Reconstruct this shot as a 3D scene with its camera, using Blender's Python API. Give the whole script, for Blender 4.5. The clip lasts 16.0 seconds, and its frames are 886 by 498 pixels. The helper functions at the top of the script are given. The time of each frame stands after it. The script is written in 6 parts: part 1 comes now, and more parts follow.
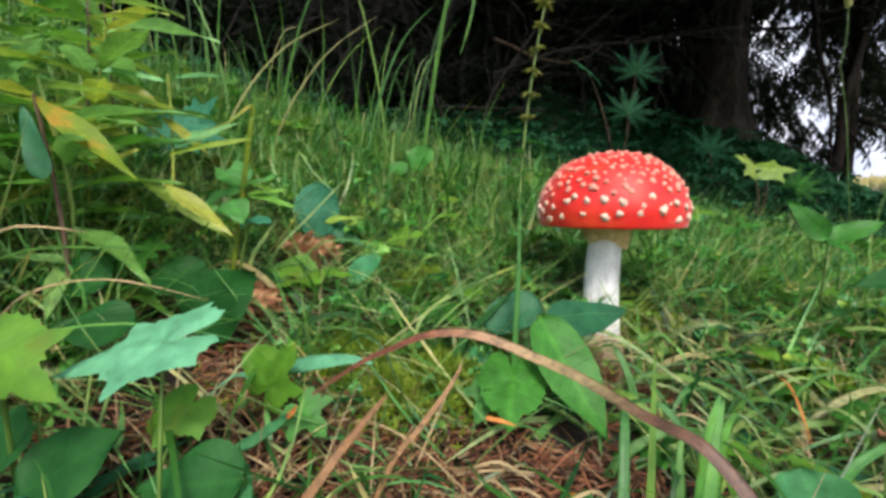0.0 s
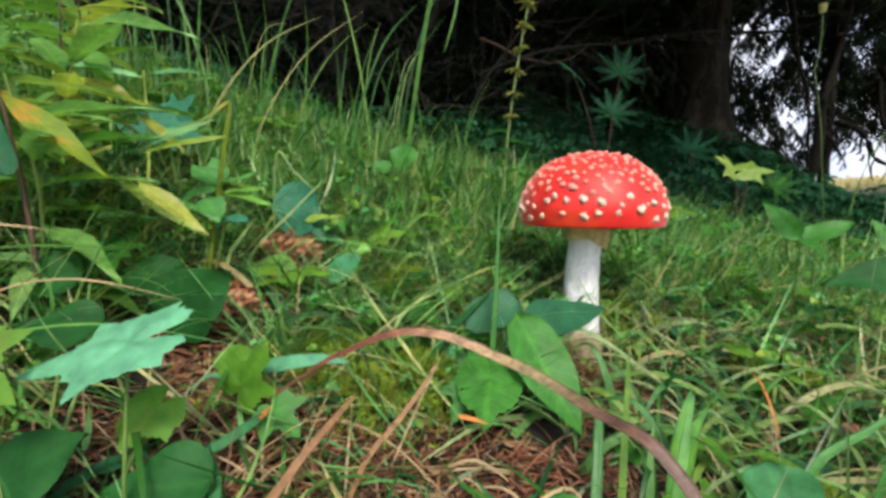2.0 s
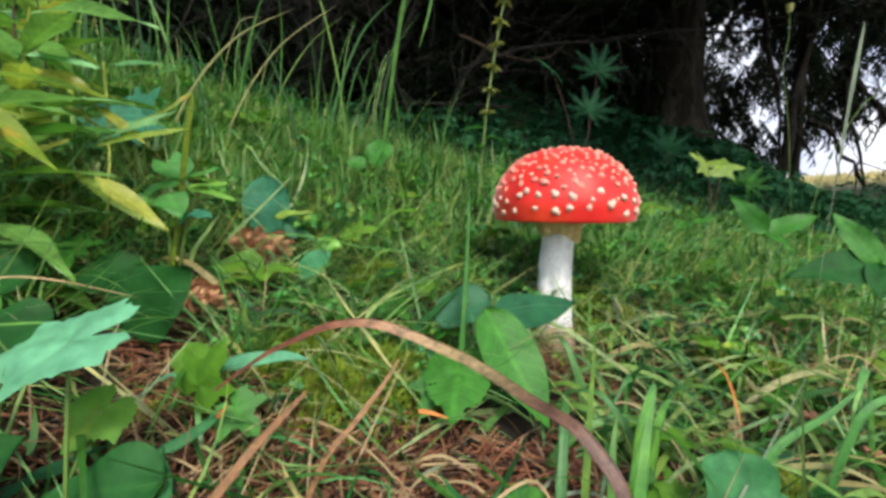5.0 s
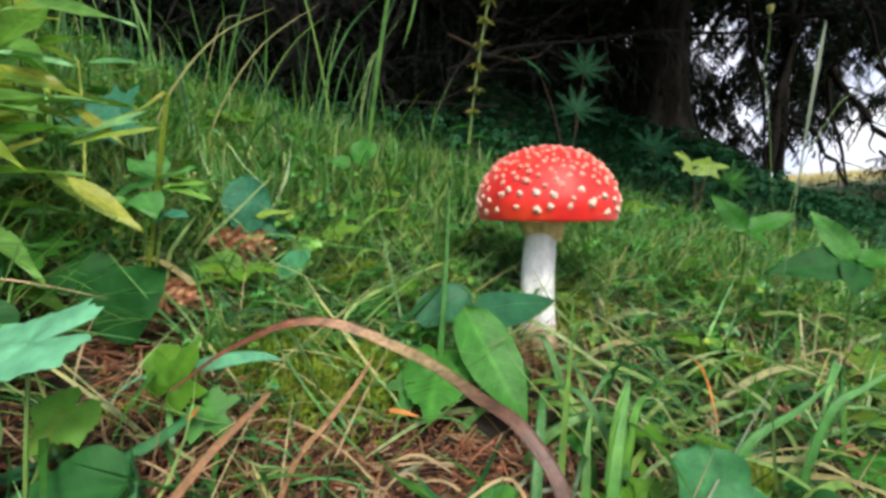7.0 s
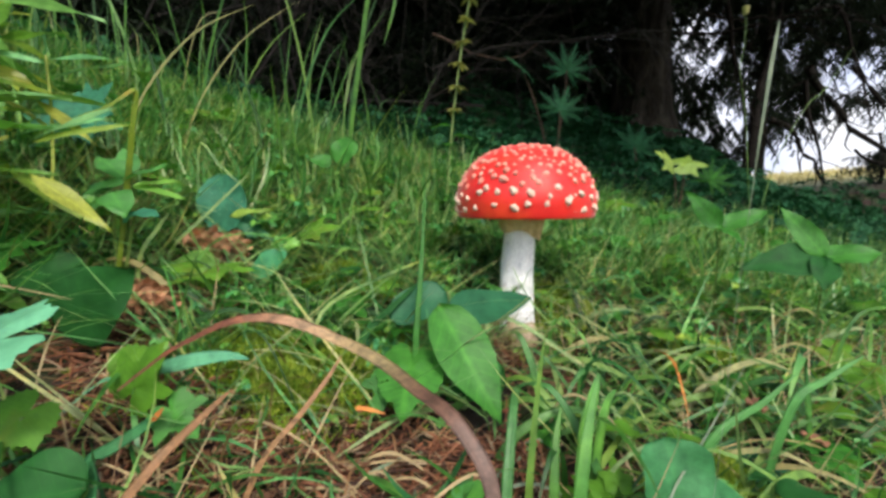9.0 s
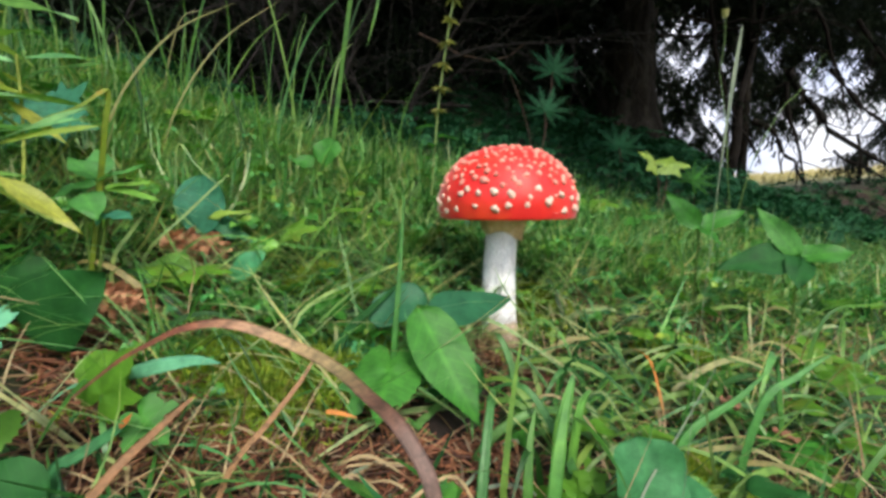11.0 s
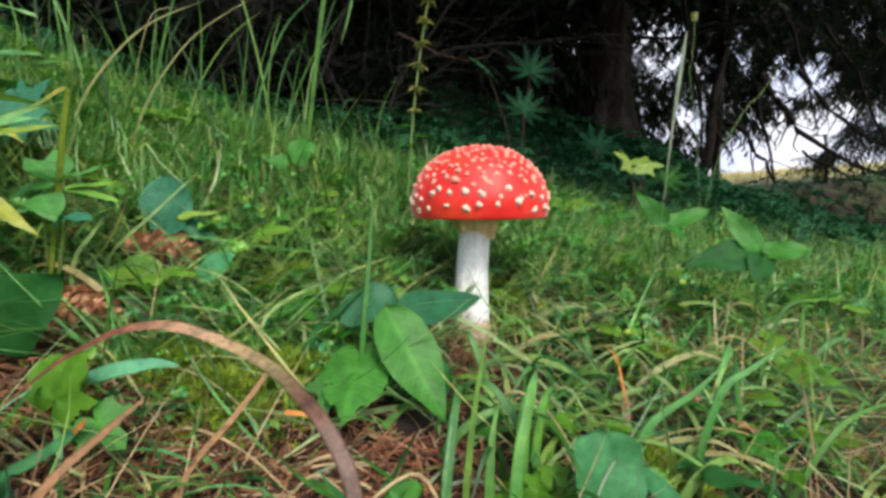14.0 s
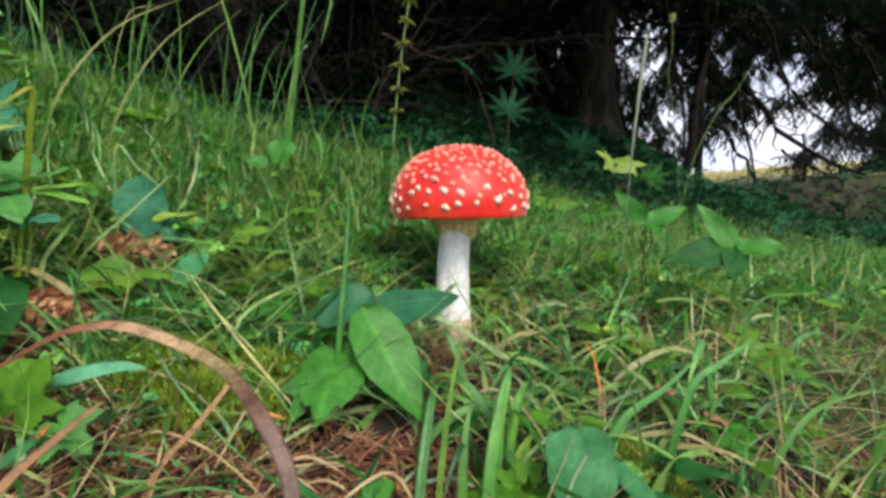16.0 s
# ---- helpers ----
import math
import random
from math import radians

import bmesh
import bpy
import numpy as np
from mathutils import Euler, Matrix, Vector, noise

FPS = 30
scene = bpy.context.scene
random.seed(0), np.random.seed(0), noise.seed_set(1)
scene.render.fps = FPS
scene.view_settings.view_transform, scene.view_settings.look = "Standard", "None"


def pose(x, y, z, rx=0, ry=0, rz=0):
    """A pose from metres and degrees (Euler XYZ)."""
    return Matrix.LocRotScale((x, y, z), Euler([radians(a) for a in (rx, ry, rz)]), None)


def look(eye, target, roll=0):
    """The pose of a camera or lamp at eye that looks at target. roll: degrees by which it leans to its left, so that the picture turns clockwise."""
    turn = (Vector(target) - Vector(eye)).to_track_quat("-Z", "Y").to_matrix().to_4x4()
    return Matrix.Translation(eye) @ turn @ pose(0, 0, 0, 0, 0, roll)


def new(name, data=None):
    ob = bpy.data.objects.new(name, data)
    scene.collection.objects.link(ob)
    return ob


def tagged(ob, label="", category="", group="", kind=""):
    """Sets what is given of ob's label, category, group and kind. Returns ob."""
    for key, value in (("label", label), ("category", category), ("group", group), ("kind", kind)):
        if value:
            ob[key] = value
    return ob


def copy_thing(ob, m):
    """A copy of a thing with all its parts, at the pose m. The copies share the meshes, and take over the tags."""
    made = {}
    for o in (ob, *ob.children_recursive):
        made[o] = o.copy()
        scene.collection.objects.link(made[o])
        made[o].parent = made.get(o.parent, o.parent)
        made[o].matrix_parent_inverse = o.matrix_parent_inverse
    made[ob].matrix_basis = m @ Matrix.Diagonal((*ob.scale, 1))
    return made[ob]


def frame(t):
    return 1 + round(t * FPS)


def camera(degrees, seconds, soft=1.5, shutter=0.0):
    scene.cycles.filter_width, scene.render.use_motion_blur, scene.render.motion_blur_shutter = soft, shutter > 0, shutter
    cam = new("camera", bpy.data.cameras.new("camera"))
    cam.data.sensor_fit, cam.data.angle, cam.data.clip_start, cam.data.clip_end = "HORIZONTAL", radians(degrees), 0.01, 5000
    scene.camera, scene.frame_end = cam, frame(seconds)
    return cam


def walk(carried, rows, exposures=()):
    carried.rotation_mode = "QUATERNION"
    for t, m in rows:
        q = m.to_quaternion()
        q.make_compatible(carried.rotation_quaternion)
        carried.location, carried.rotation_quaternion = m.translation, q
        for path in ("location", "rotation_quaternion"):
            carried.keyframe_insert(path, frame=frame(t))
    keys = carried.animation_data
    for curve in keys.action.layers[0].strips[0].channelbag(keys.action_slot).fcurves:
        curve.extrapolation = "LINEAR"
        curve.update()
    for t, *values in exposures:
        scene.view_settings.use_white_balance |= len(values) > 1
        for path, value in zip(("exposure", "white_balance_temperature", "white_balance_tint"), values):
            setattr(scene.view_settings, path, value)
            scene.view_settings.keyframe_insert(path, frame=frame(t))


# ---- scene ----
cam = camera(90.5, 16.0, soft=3.2)
EXPOSURE = 0.92
PATH = [
    (0, (0.007, 0.01, 0.115), (-0.035, 2.0, -0.079), 0.2),
    (0.5, (0.009, 0.01, 0.115), (-0.019, 2.0, -0.08), 0.2),
    (1, (0.011, 0.01, 0.115), (-0.002, 2.001, -0.08), 0.3),
    (1.5, (0.011, 0.01, 0.115), (0.014, 2.0, -0.082), 0.4),
    (2, (0.013, 0.01, 0.115), (0.028, 2.001, -0.083), 0.4),
    (2.5, (0.015, 0.011, 0.114), (0.043, 2.0, -0.086), 0.4),
    (3, (0.017, 0.011, 0.114), (0.058, 2.001, -0.088), 0.4),
    (3.5, (0.019, 0.012, 0.113), (0.071, 2.0, -0.092), 0.4),
    (4, (0.02, 0.012, 0.113), (0.086, 2.0, -0.094), 0.3),
    (6.5, (0.029, 0.012, 0.112), (0.147, 1.998, -0.095), 0.1),
    (7, (0.031, 0.012, 0.112), (0.16, 1.997, -0.096), 0.0),
    (7.5, (0.033, 0.012, 0.112), (0.176, 1.996, -0.097), -0.0),
    (8, (0.035, 0.012, 0.112), (0.188, 1.995, -0.099), -0.1),
    (8.5, (0.037, 0.012, 0.111), (0.205, 1.994, -0.099), -0.2),
    (9, (0.04, 0.011, 0.111), (0.222, 1.992, -0.1), -0.2),
    (11.5, (0.048, 0.01, 0.112), (0.291, 1.984, -0.098), -0.3),
    (12, (0.049, 0.009, 0.112), (0.305, 1.982, -0.098), -0.3),
    (12.5, (0.051, 0.009, 0.112), (0.319, 1.98, -0.099), -0.3),
    (13, (0.053, 0.009, 0.112), (0.333, 1.978, -0.099), -0.4),
    (13.5, (0.055, 0.008, 0.112), (0.348, 1.975, -0.101), -0.5),
    (14, (0.057, 0.007, 0.112), (0.363, 1.972, -0.101), -0.5),
    (14.5, (0.059, 0.007, 0.111), (0.38, 1.97, -0.1), -0.6),
    (15, (0.061, 0.006, 0.112), (0.395, 1.966, -0.101), -0.7),
    (15.5, (0.064, 0.006, 0.111), (0.41, 1.964, -0.101), -0.8),
    (16, (0.065, 0.005, 0.111), (0.422, 1.962, -0.101), -0.9),
]
walk(cam, [(t, look(eye, target, roll)) for t, eye, target, roll in PATH], exposures=[(0, EXPOSURE), (16, EXPOSURE)])

# ---- world and sun ----
SUN_ELEV, SUN_ROT = 52.0, 168.0
world = bpy.data.worlds.new("world")
scene.world = world
world.use_nodes = True
wn = world.node_tree.nodes
sky = wn.new("ShaderNodeTexSky")
sky.sky_type, sky.sun_disc = "NISHITA", False
sky.sun_elevation, sky.sun_rotation = radians(SUN_ELEV), radians(SUN_ROT)
sky.air_density, sky.dust_density, sky.ozone_density = 1.0, 3.5, 1.5
wn["Background"].inputs["Strength"].default_value = 0.15
world.node_tree.links.new(sky.outputs[0], wn["Background"].inputs["Color"])
sun = new("sun", bpy.data.lights.new("sun", "SUN"))
sun.data.energy, sun.data.angle, sun.data.color = 1.45, radians(10), (1.0, 0.96, 0.9)
sx, sy = math.sin(radians(SUN_ROT)), math.cos(radians(SUN_ROT))
sun.matrix_world = look((4 * sx, 4 * sy, 4 * math.tan(radians(SUN_ELEV))), (0, 0, 0))

rng = np.random.default_rng(7)


# ---- material helpers ----
def material(name):
    m = bpy.data.materials.new(name)
    m.use_nodes = True
    return m, m.node_tree.nodes, m.node_tree.links, m.node_tree.nodes["Principled BSDF"]


def node(nodes, kind, **settings):
    n = nodes.new(kind)
    for key, value in settings.items():
        n.inputs[key].default_value = value
    return n


def ramp(nodes, stops):
    r = nodes.new("ShaderNodeValToRGB")
    while len(r.color_ramp.elements) < len(stops):
        r.color_ramp.elements.new(0.5)
    for e, (pos, col) in zip(r.color_ramp.elements, stops):
        e.position, e.color = pos, (*col, 1)
    return r


def mix(nodes, links, fac, a, b, blend="MIX"):
    m = nodes.new("ShaderNodeMix")
    m.data_type, m.blend_type = "RGBA", blend
    for sock, v in ((m.inputs[0], fac), (m.inputs[6], a), (m.inputs[7], b)):
        if isinstance(v, (int, float)):
            sock.default_value = v
        elif isinstance(v, tuple):
            sock.default_value = (*v, 1)
        else:
            links.new(v, sock)
    return m.outputs[2]


def noise_tex(nodes, links, scale, detail=4, rough=0.6, coords=None, stretch=None):
    n = node(nodes, "ShaderNodeTexNoise", Scale=scale, Detail=detail, Roughness=rough)
    if coords is None:
        coords = nodes.new("ShaderNodeNewGeometry").outputs["Position"]
    if stretch:
        mp = nodes.new("ShaderNodeMapping")
        mp.inputs["Scale"].default_value = stretch
        links.new(coords, mp.inputs["Vector"])
        coords = mp.outputs[0]
    links.new(coords, n.inputs["Vector"])
    return n


def plant_material(name, stops, island=True, through_light=0.28, rough=0.5, mottling=80.0, spots=None, veins=0.0, gloss=0.5, patches=True):
    """Leaf tissue: colour by random piece, mottled, partly letting light through."""
    m, nodes, links, bsdf = material(name)
    if island:
        rnd = nodes.new("ShaderNodeNewGeometry").outputs["Random Per Island"]
    else:
        rnd = nodes.new("ShaderNodeObjectInfo").outputs["Random"]
    base = ramp(nodes, stops)
    links.new(rnd, base.inputs[0])
    n = noise_tex(nodes, links, mottling, 5)
    shade = ramp(nodes, [(0.3, (0.62, 0.66, 0.6)), (0.7, (1.25, 1.2, 1.1))])
    links.new(n.outputs["Fac"], shade.inputs[0])
    col = mix(nodes, links, 1.0, base.outputs[0], shade.outputs[0], "MULTIPLY")
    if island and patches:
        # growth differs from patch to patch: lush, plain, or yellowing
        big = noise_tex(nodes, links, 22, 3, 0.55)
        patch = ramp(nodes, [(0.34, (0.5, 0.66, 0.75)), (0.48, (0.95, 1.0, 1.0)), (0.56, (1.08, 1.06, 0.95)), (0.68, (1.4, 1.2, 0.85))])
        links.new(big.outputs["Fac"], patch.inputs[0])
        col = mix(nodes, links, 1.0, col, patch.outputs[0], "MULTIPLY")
    if spots:
        sn = noise_tex(nodes, links, mottling * 0.35, 3)
        sr = ramp(nodes, [(0.56, (0, 0, 0)), (0.68, (1, 1, 1))])
        links.new(sn.outputs["Fac"], sr.inputs[0])
        col = mix(nodes, links, sr.outputs[0], col, spots)
    if veins:
        uv = nodes.new("ShaderNodeUVMap")
        sep = nodes.new("ShaderNodeSeparateXYZ")
        links.new(uv.outputs[0], sep.inputs[0])
        side = nodes.new("ShaderNodeMath"); side.operation = "ABSOLUTE"
        links.new(sep.outputs[0], side.inputs[0])
        diag = nodes.new("ShaderNodeMath"); diag.operation = "MULTIPLY_ADD"
        links.new(side.outputs[0], diag.inputs[0]); diag.inputs[1].default_value = -0.45
        links.new(sep.outputs[1], diag.inputs[2])
        wave = nodes.new("ShaderNodeMath"); wave.operation = "PINGPONG"
        links.new(diag.outputs[0], wave.inputs[0]); wave.inputs[1].default_value = 0.055
        rib = ramp(nodes, [(0.0, (1, 1, 1)), (0.012, (0, 0, 0))])
        links.new(wave.outputs[0], rib.inputs[0])
        mid = ramp(nodes, [(0.02, (1, 1, 1)), (0.05, (0, 0, 0))])
        links.new(side.outputs[0], mid.inputs[0])
        both = mix(nodes, links, 1.0, rib.outputs[0], mid.outputs[0], "LIGHTEN")
        amount = mix(nodes, links, veins, (0, 0, 0), both)
        pale = mix(nodes, links, 1.0, col, (1.5, 1.45, 1.2), "MULTIPLY")
        col = mix(nodes, links, amount, col, pale)
        bump = node(nodes, "ShaderNodeBump", Strength=0.12, Distance=0.0005)
        links.new(both, bump.inputs["Height"])
        links.new(bump.outputs[0], bsdf.inputs["Normal"])
    links.new(col, bsdf.inputs["Base Color"])
    bsdf.inputs["Roughness"].default_value = rough
    bsdf.inputs["Specular IOR Level"].default_value = gloss
    tr = nodes.new("ShaderNodeBsdfTranslucent")
    warm = mix(nodes, links, 1.0, col, (1.15, 1.2, 0.75), "MULTIPLY")
    links.new(warm, tr.inputs["Color"])
    ms = nodes.new("ShaderNodeMixShader")
    ms.inputs[0].default_value = through_light
    links.new(bsdf.outputs[0], ms.inputs[1])
    links.new(tr.outputs[0], ms.inputs[2])
    links.new(ms.outputs[0], nodes["Material Output"].inputs["Surface"])
    return m


def rough_material(name, stops, scale, rough=0.85, bump=0.5, depth=0.002, stretch=None, fine=None, piece=0.0, sheen=0.4):
    """Opaque natural surface: two scales of noise in colour and relief."""
    m, nodes, links, bsdf = material(name)
    a = noise_tex(nodes, links, scale, 6, 0.65, stretch=stretch)
    b = noise_tex(nodes, links, fine or scale * 7, 4, 0.6, stretch=stretch)
    r = ramp(nodes, stops)
    links.new(a.outputs["Fac"], r.inputs[0])
    f = ramp(nodes, [(0.3, (0.6, 0.6, 0.6)), (0.7, (1.3, 1.3, 1.3))])
    links.new(b.outputs["Fac"], f.inputs[0])
    col = mix(nodes, links, 1.0, r.outputs[0], f.outputs[0], "MULTIPLY")
    if piece:
        g = nodes.new("ShaderNodeNewGeometry")
        v = ramp(nodes, [(0, (1 - piece,) * 3), (1, (1 + piece,) * 3)])
        links.new(g.outputs["Random Per Island"], v.inputs[0])
        col = mix(nodes, links, 1.0, col, v.outputs[0], "MULTIPLY")
    links.new(col, bsdf.inputs["Base Color"])
    bsdf.inputs["Roughness"].default_value = rough
    bsdf.inputs["Specular IOR Level"].default_value = sheen
    bn = node(nodes, "ShaderNodeBump", Strength=bump, Distance=depth)
    links.new(b.outputs["Fac"], bn.inputs["Height"])
    links.new(bn.outputs[0], bsdf.inputs["Normal"])
    return m


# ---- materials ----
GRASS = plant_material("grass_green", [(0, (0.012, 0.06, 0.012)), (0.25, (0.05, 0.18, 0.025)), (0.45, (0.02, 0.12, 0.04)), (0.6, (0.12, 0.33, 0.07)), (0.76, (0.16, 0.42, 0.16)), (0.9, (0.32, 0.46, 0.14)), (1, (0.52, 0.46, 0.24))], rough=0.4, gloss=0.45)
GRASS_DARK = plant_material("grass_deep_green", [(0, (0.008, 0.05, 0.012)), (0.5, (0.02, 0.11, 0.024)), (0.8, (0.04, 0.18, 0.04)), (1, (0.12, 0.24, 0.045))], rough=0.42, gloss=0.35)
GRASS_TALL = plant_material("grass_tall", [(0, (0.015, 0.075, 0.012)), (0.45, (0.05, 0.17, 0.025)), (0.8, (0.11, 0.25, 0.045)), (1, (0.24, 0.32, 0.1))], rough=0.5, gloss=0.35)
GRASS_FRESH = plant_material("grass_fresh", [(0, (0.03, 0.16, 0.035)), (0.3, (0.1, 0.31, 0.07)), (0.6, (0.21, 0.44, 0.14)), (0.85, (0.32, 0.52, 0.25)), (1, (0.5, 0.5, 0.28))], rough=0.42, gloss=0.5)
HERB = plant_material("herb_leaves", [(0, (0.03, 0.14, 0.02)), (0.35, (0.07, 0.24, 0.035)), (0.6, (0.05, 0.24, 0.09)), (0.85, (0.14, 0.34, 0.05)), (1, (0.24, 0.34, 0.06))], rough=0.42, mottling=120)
# darker, duller herb leaves: tree shade painted into the colour
HERB_SHADED = plant_material("herb_leaves_shaded", [(0, (0.01, 0.06, 0.022)), (0.5, (0.017, 0.09, 0.042)), (1, (0.03, 0.12, 0.05))], rough=0.62, mottling=60, gloss=0.15, patches=False)
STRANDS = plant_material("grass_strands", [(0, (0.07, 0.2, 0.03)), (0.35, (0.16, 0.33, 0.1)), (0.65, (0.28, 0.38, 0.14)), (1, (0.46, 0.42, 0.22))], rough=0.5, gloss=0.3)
STRAW = plant_material("dry_straw", [(0, (0.14, 0.075, 0.03)), (0.4, (0.3, 0.2, 0.09)), (0.75, (0.44, 0.35, 0.2)), (1, (0.2, 0.1, 0.04))], through_light=0.15, rough=0.7, patches=False)
DRY_GRASS = plant_material("dry_meadow_grass", [(0, (0.4, 0.34, 0.15)), (0.6, (0.55, 0.47, 0.25)), (1, (0.6, 0.55, 0.35))], through_light=0.3, rough=0.7, patches=False)
NEEDLE_LITTER = plant_material("dry_needles", [(0, (0.04, 0.016, 0.008)), (0.3, (0.12, 0.042, 0.02)), (0.6, (0.25, 0.09, 0.04)), (0.82, (0.3, 0.14, 0.07)), (0.94, (0.46, 0.34, 0.22)), (1, (0.08, 0.035, 0.02))], through_light=0.0, rough=0.7, patches=False)
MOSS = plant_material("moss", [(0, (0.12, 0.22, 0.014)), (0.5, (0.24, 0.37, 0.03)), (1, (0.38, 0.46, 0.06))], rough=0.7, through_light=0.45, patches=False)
LEAF_TEAL = plant_material("leaf_bluish_green", [(0, (0.06, 0.27, 0.12)), (1, (0.07, 0.3, 0.14))], island=False, rough=0.4, veins=0.15, gloss=0.4, through_light=0.25)
LEAF_MID = plant_material("leaf_fresh_green", [(0, (0.03, 0.15, 0.018)), (1, (0.05, 0.2, 0.03))], island=False, rough=0.5, veins=0.6, gloss=0.25, mottling=110)
LEAF_SOFT = plant_material("leaf_soft_green", [(0, (0.06, 0.22, 0.045)), (1, (0.085, 0.27, 0.07))], island=False, rough=0.5, veins=0.45, gloss=0.3, mottling=130)
LEAF_DARK = plant_material("leaf_deep_green", [(0, (0.012, 0.07, 0.014)), (1, (0.02, 0.1, 0.024))], island=False, rough=0.55, veins=0.3, through_light=0.2, gloss=0.12)
LEAF_YELLOW = plant_material("leaf_yellow_green", [(0, (0.07, 0.2, 0.016)), (1, (0.1, 0.24, 0.022))], island=False, rough=0.55, veins=0.3, gloss=0.25, spots=(0.12, 0.17, 0.02))
LEAF_GREY = plant_material("leaf_grey_teal", [(0, (0.035, 0.17, 0.1)), (1, (0.045, 0.2, 0.12))], island=False, rough=0.6, veins=0.15, gloss=0.2, mottling=140)
LEAF_LIME = plant_material("leaf_lime_green", [(0, (0.13, 0.32, 0.05)), (1, (0.16, 0.34, 0.06))], island=False, rough=0.5, veins=0.3, gloss=0.3)
LEAF_BLUE = plant_material("leaf_grey_blue_green", [(0, (0.022, 0.12, 0.055)), (1, (0.035, 0.15, 0.07))], island=False, rough=0.5, veins=0.1, gloss=0.22)
LEAF_TURNING = plant_material("leaf_turning_yellow", [(0, (0.13, 0.21, 0.015)), (1, (0.16, 0.23, 0.02))], island=False, rough=0.5, veins=0.5, gloss=0.25, spots=(0.34, 0.2, 0.02))
LANCE = plant_material("lance_leaf", [(0, (0.06, 0.19, 0.03)), (0.3, (0.13, 0.29, 0.05)), (0.5, (0.17, 0.38, 0.16)), (0.75, (0.24, 0.36, 0.06)), (1, (0.33, 0.35, 0.06))], island=False, rough=0.4, veins=0.6, mottling=110, through_light=0.4)
# pale copy of the lance leaf, with sky light painted into its colour
LANCE_SKYLIT = plant_material("lance_leaf_skylit", [(0, (0.13, 0.36, 0.13)), (1, (0.17, 0.4, 0.17))], island=False, rough=0.5, veins=0.6, mottling=140, gloss=0.3)
LONG_BLADE = plant_material("long_blade", [(0, (0.01, 0.05, 0.008)), (0.32, (0.025, 0.1, 0.016)), (0.5, (0.07, 0.22, 0.06)), (0.68, (0.15, 0.28, 0.045)), (0.82, (0.25, 0.36, 0.16)), (0.92, (0.32, 0.32, 0.14)), (1, (0.3, 0.25, 0.1))], island=False, rough=0.45, mottling=200, gloss=0.35)
LEAF_PALE = plant_material("leaf_pale_yellow", [(0, (0.2, 0.33, 0.045)), (1, (0.24, 0.35, 0.05))], island=False, rough=0.5, veins=0.3)
ORANGE_LEAF = plant_material("leaf_orange", [(0, (0.5, 0.16, 0.03)), (1, (0.6, 0.25, 0.04))], island=False, through_light=0.2, rough=0.5, mottling=200)
BROWN_BLADE = plant_material("withered_brown_blade", [(0, (0.24, 0.125, 0.06)), (1, (0.3, 0.17, 0.085))], island=False, through_light=0.15, rough=0.5, mottling=480, spots=(0.1, 0.06, 0.03), gloss=0.2)
def ageing_blade():
    m, nodes, links, bsdf = material("ageing_blade")
    uv = nodes.new("ShaderNodeUVMap")
    sep = nodes.new("ShaderNodeSeparateXYZ")
    links.new(uv.outputs[0], sep.inputs[0])
    r = ramp(nodes, [(0.0, (0.12, 0.045, 0.018)), (0.12, (0.15, 0.045, 0.018)), (0.24, (0.16, 0.052, 0.02)), (0.34, (0.32, 0.18, 0.095)), (0.46, (0.29, 0.2, 0.09)), (0.54, (0.16, 0.12, 0.045)), (0.62, (0.12, 0.06, 0.036)), (0.85, (0.1, 0.06, 0.044)), (1.0, (0.1, 0.11, 0.03))])
    links.new(sep.outputs[1], r.inputs[0])
    n = noise_tex(nodes, links, 420, 6, 0.75)
    f = ramp(nodes, [(0.35, (0.4, 0.42, 0.4)), (0.65, (1.4, 1.4, 1.4))])
    links.new(n.outputs["Fac"], f.inputs[0])
    links.new(mix(nodes, links, 1.0, r.outputs[0], f.outputs[0], "MULTIPLY"), bsdf.inputs["Base Color"])
    bsdf.inputs["Roughness"].default_value = 0.6
    return m


AGEING = ageing_blade()
BLADE_TEAL = plant_material("blade_dull_bluish_green", [(0, (0.035, 0.17, 0.06)), (1, (0.05, 0.2, 0.075))], island=False, rough=0.6, veins=0.2, gloss=0.2, mottling=180)
# pale bluish leaf; on the bent blade this colour stands for reflected sky
LEAF_SKY = plant_material("leaf_pale_bluish_green", [(0, (0.1, 0.35, 0.19)), (1, (0.12, 0.37, 0.21))], island=False, rough=0.42, veins=0.15, gloss=0.45, through_light=0.2, mottling=120)
STEM_GREEN = plant_material("stem_green", [(0, (0.08, 0.18, 0.03)), (1, (0.14, 0.22, 0.05))], island=False, through_light=0.1)
STEM_PALE = plant_material("stem_pale_green", [(0, (0.15, 0.2, 0.13)), (1, (0.19, 0.24, 0.16))], island=False, through_light=0.15)
STEM_YELLOW = plant_material("stem_yellow_green", [(0, (0.24, 0.32, 0.03)), (1, (0.3, 0.36, 0.04))], island=False, through_light=0.1)
STEM_BROWN = plant_material("stem_brown", [(0, (0.05, 0.03, 0.018)), (1, (0.08, 0.045, 0.025))], island=False, through_light=0.0, rough=0.7)
FLOWER = plant_material("faded_flower_yellow", [(0, (0.2, 0.21, 0.06)), (1, (0.27, 0.27, 0.09))], island=False, rough=0.6)
# bark and twig colours darkened to carry the shade under the canopy
BARK_SHADED = rough_material("spruce_bark_shaded", [(0.3, (0.008, 0.007, 0.0055)), (0.55, (0.022, 0.019, 0.015)), (0.75, (0.055, 0.052, 0.042))], 14, 0.95, 0.9, 0.012, stretch=(1, 1, 0.35), sheen=0.08)
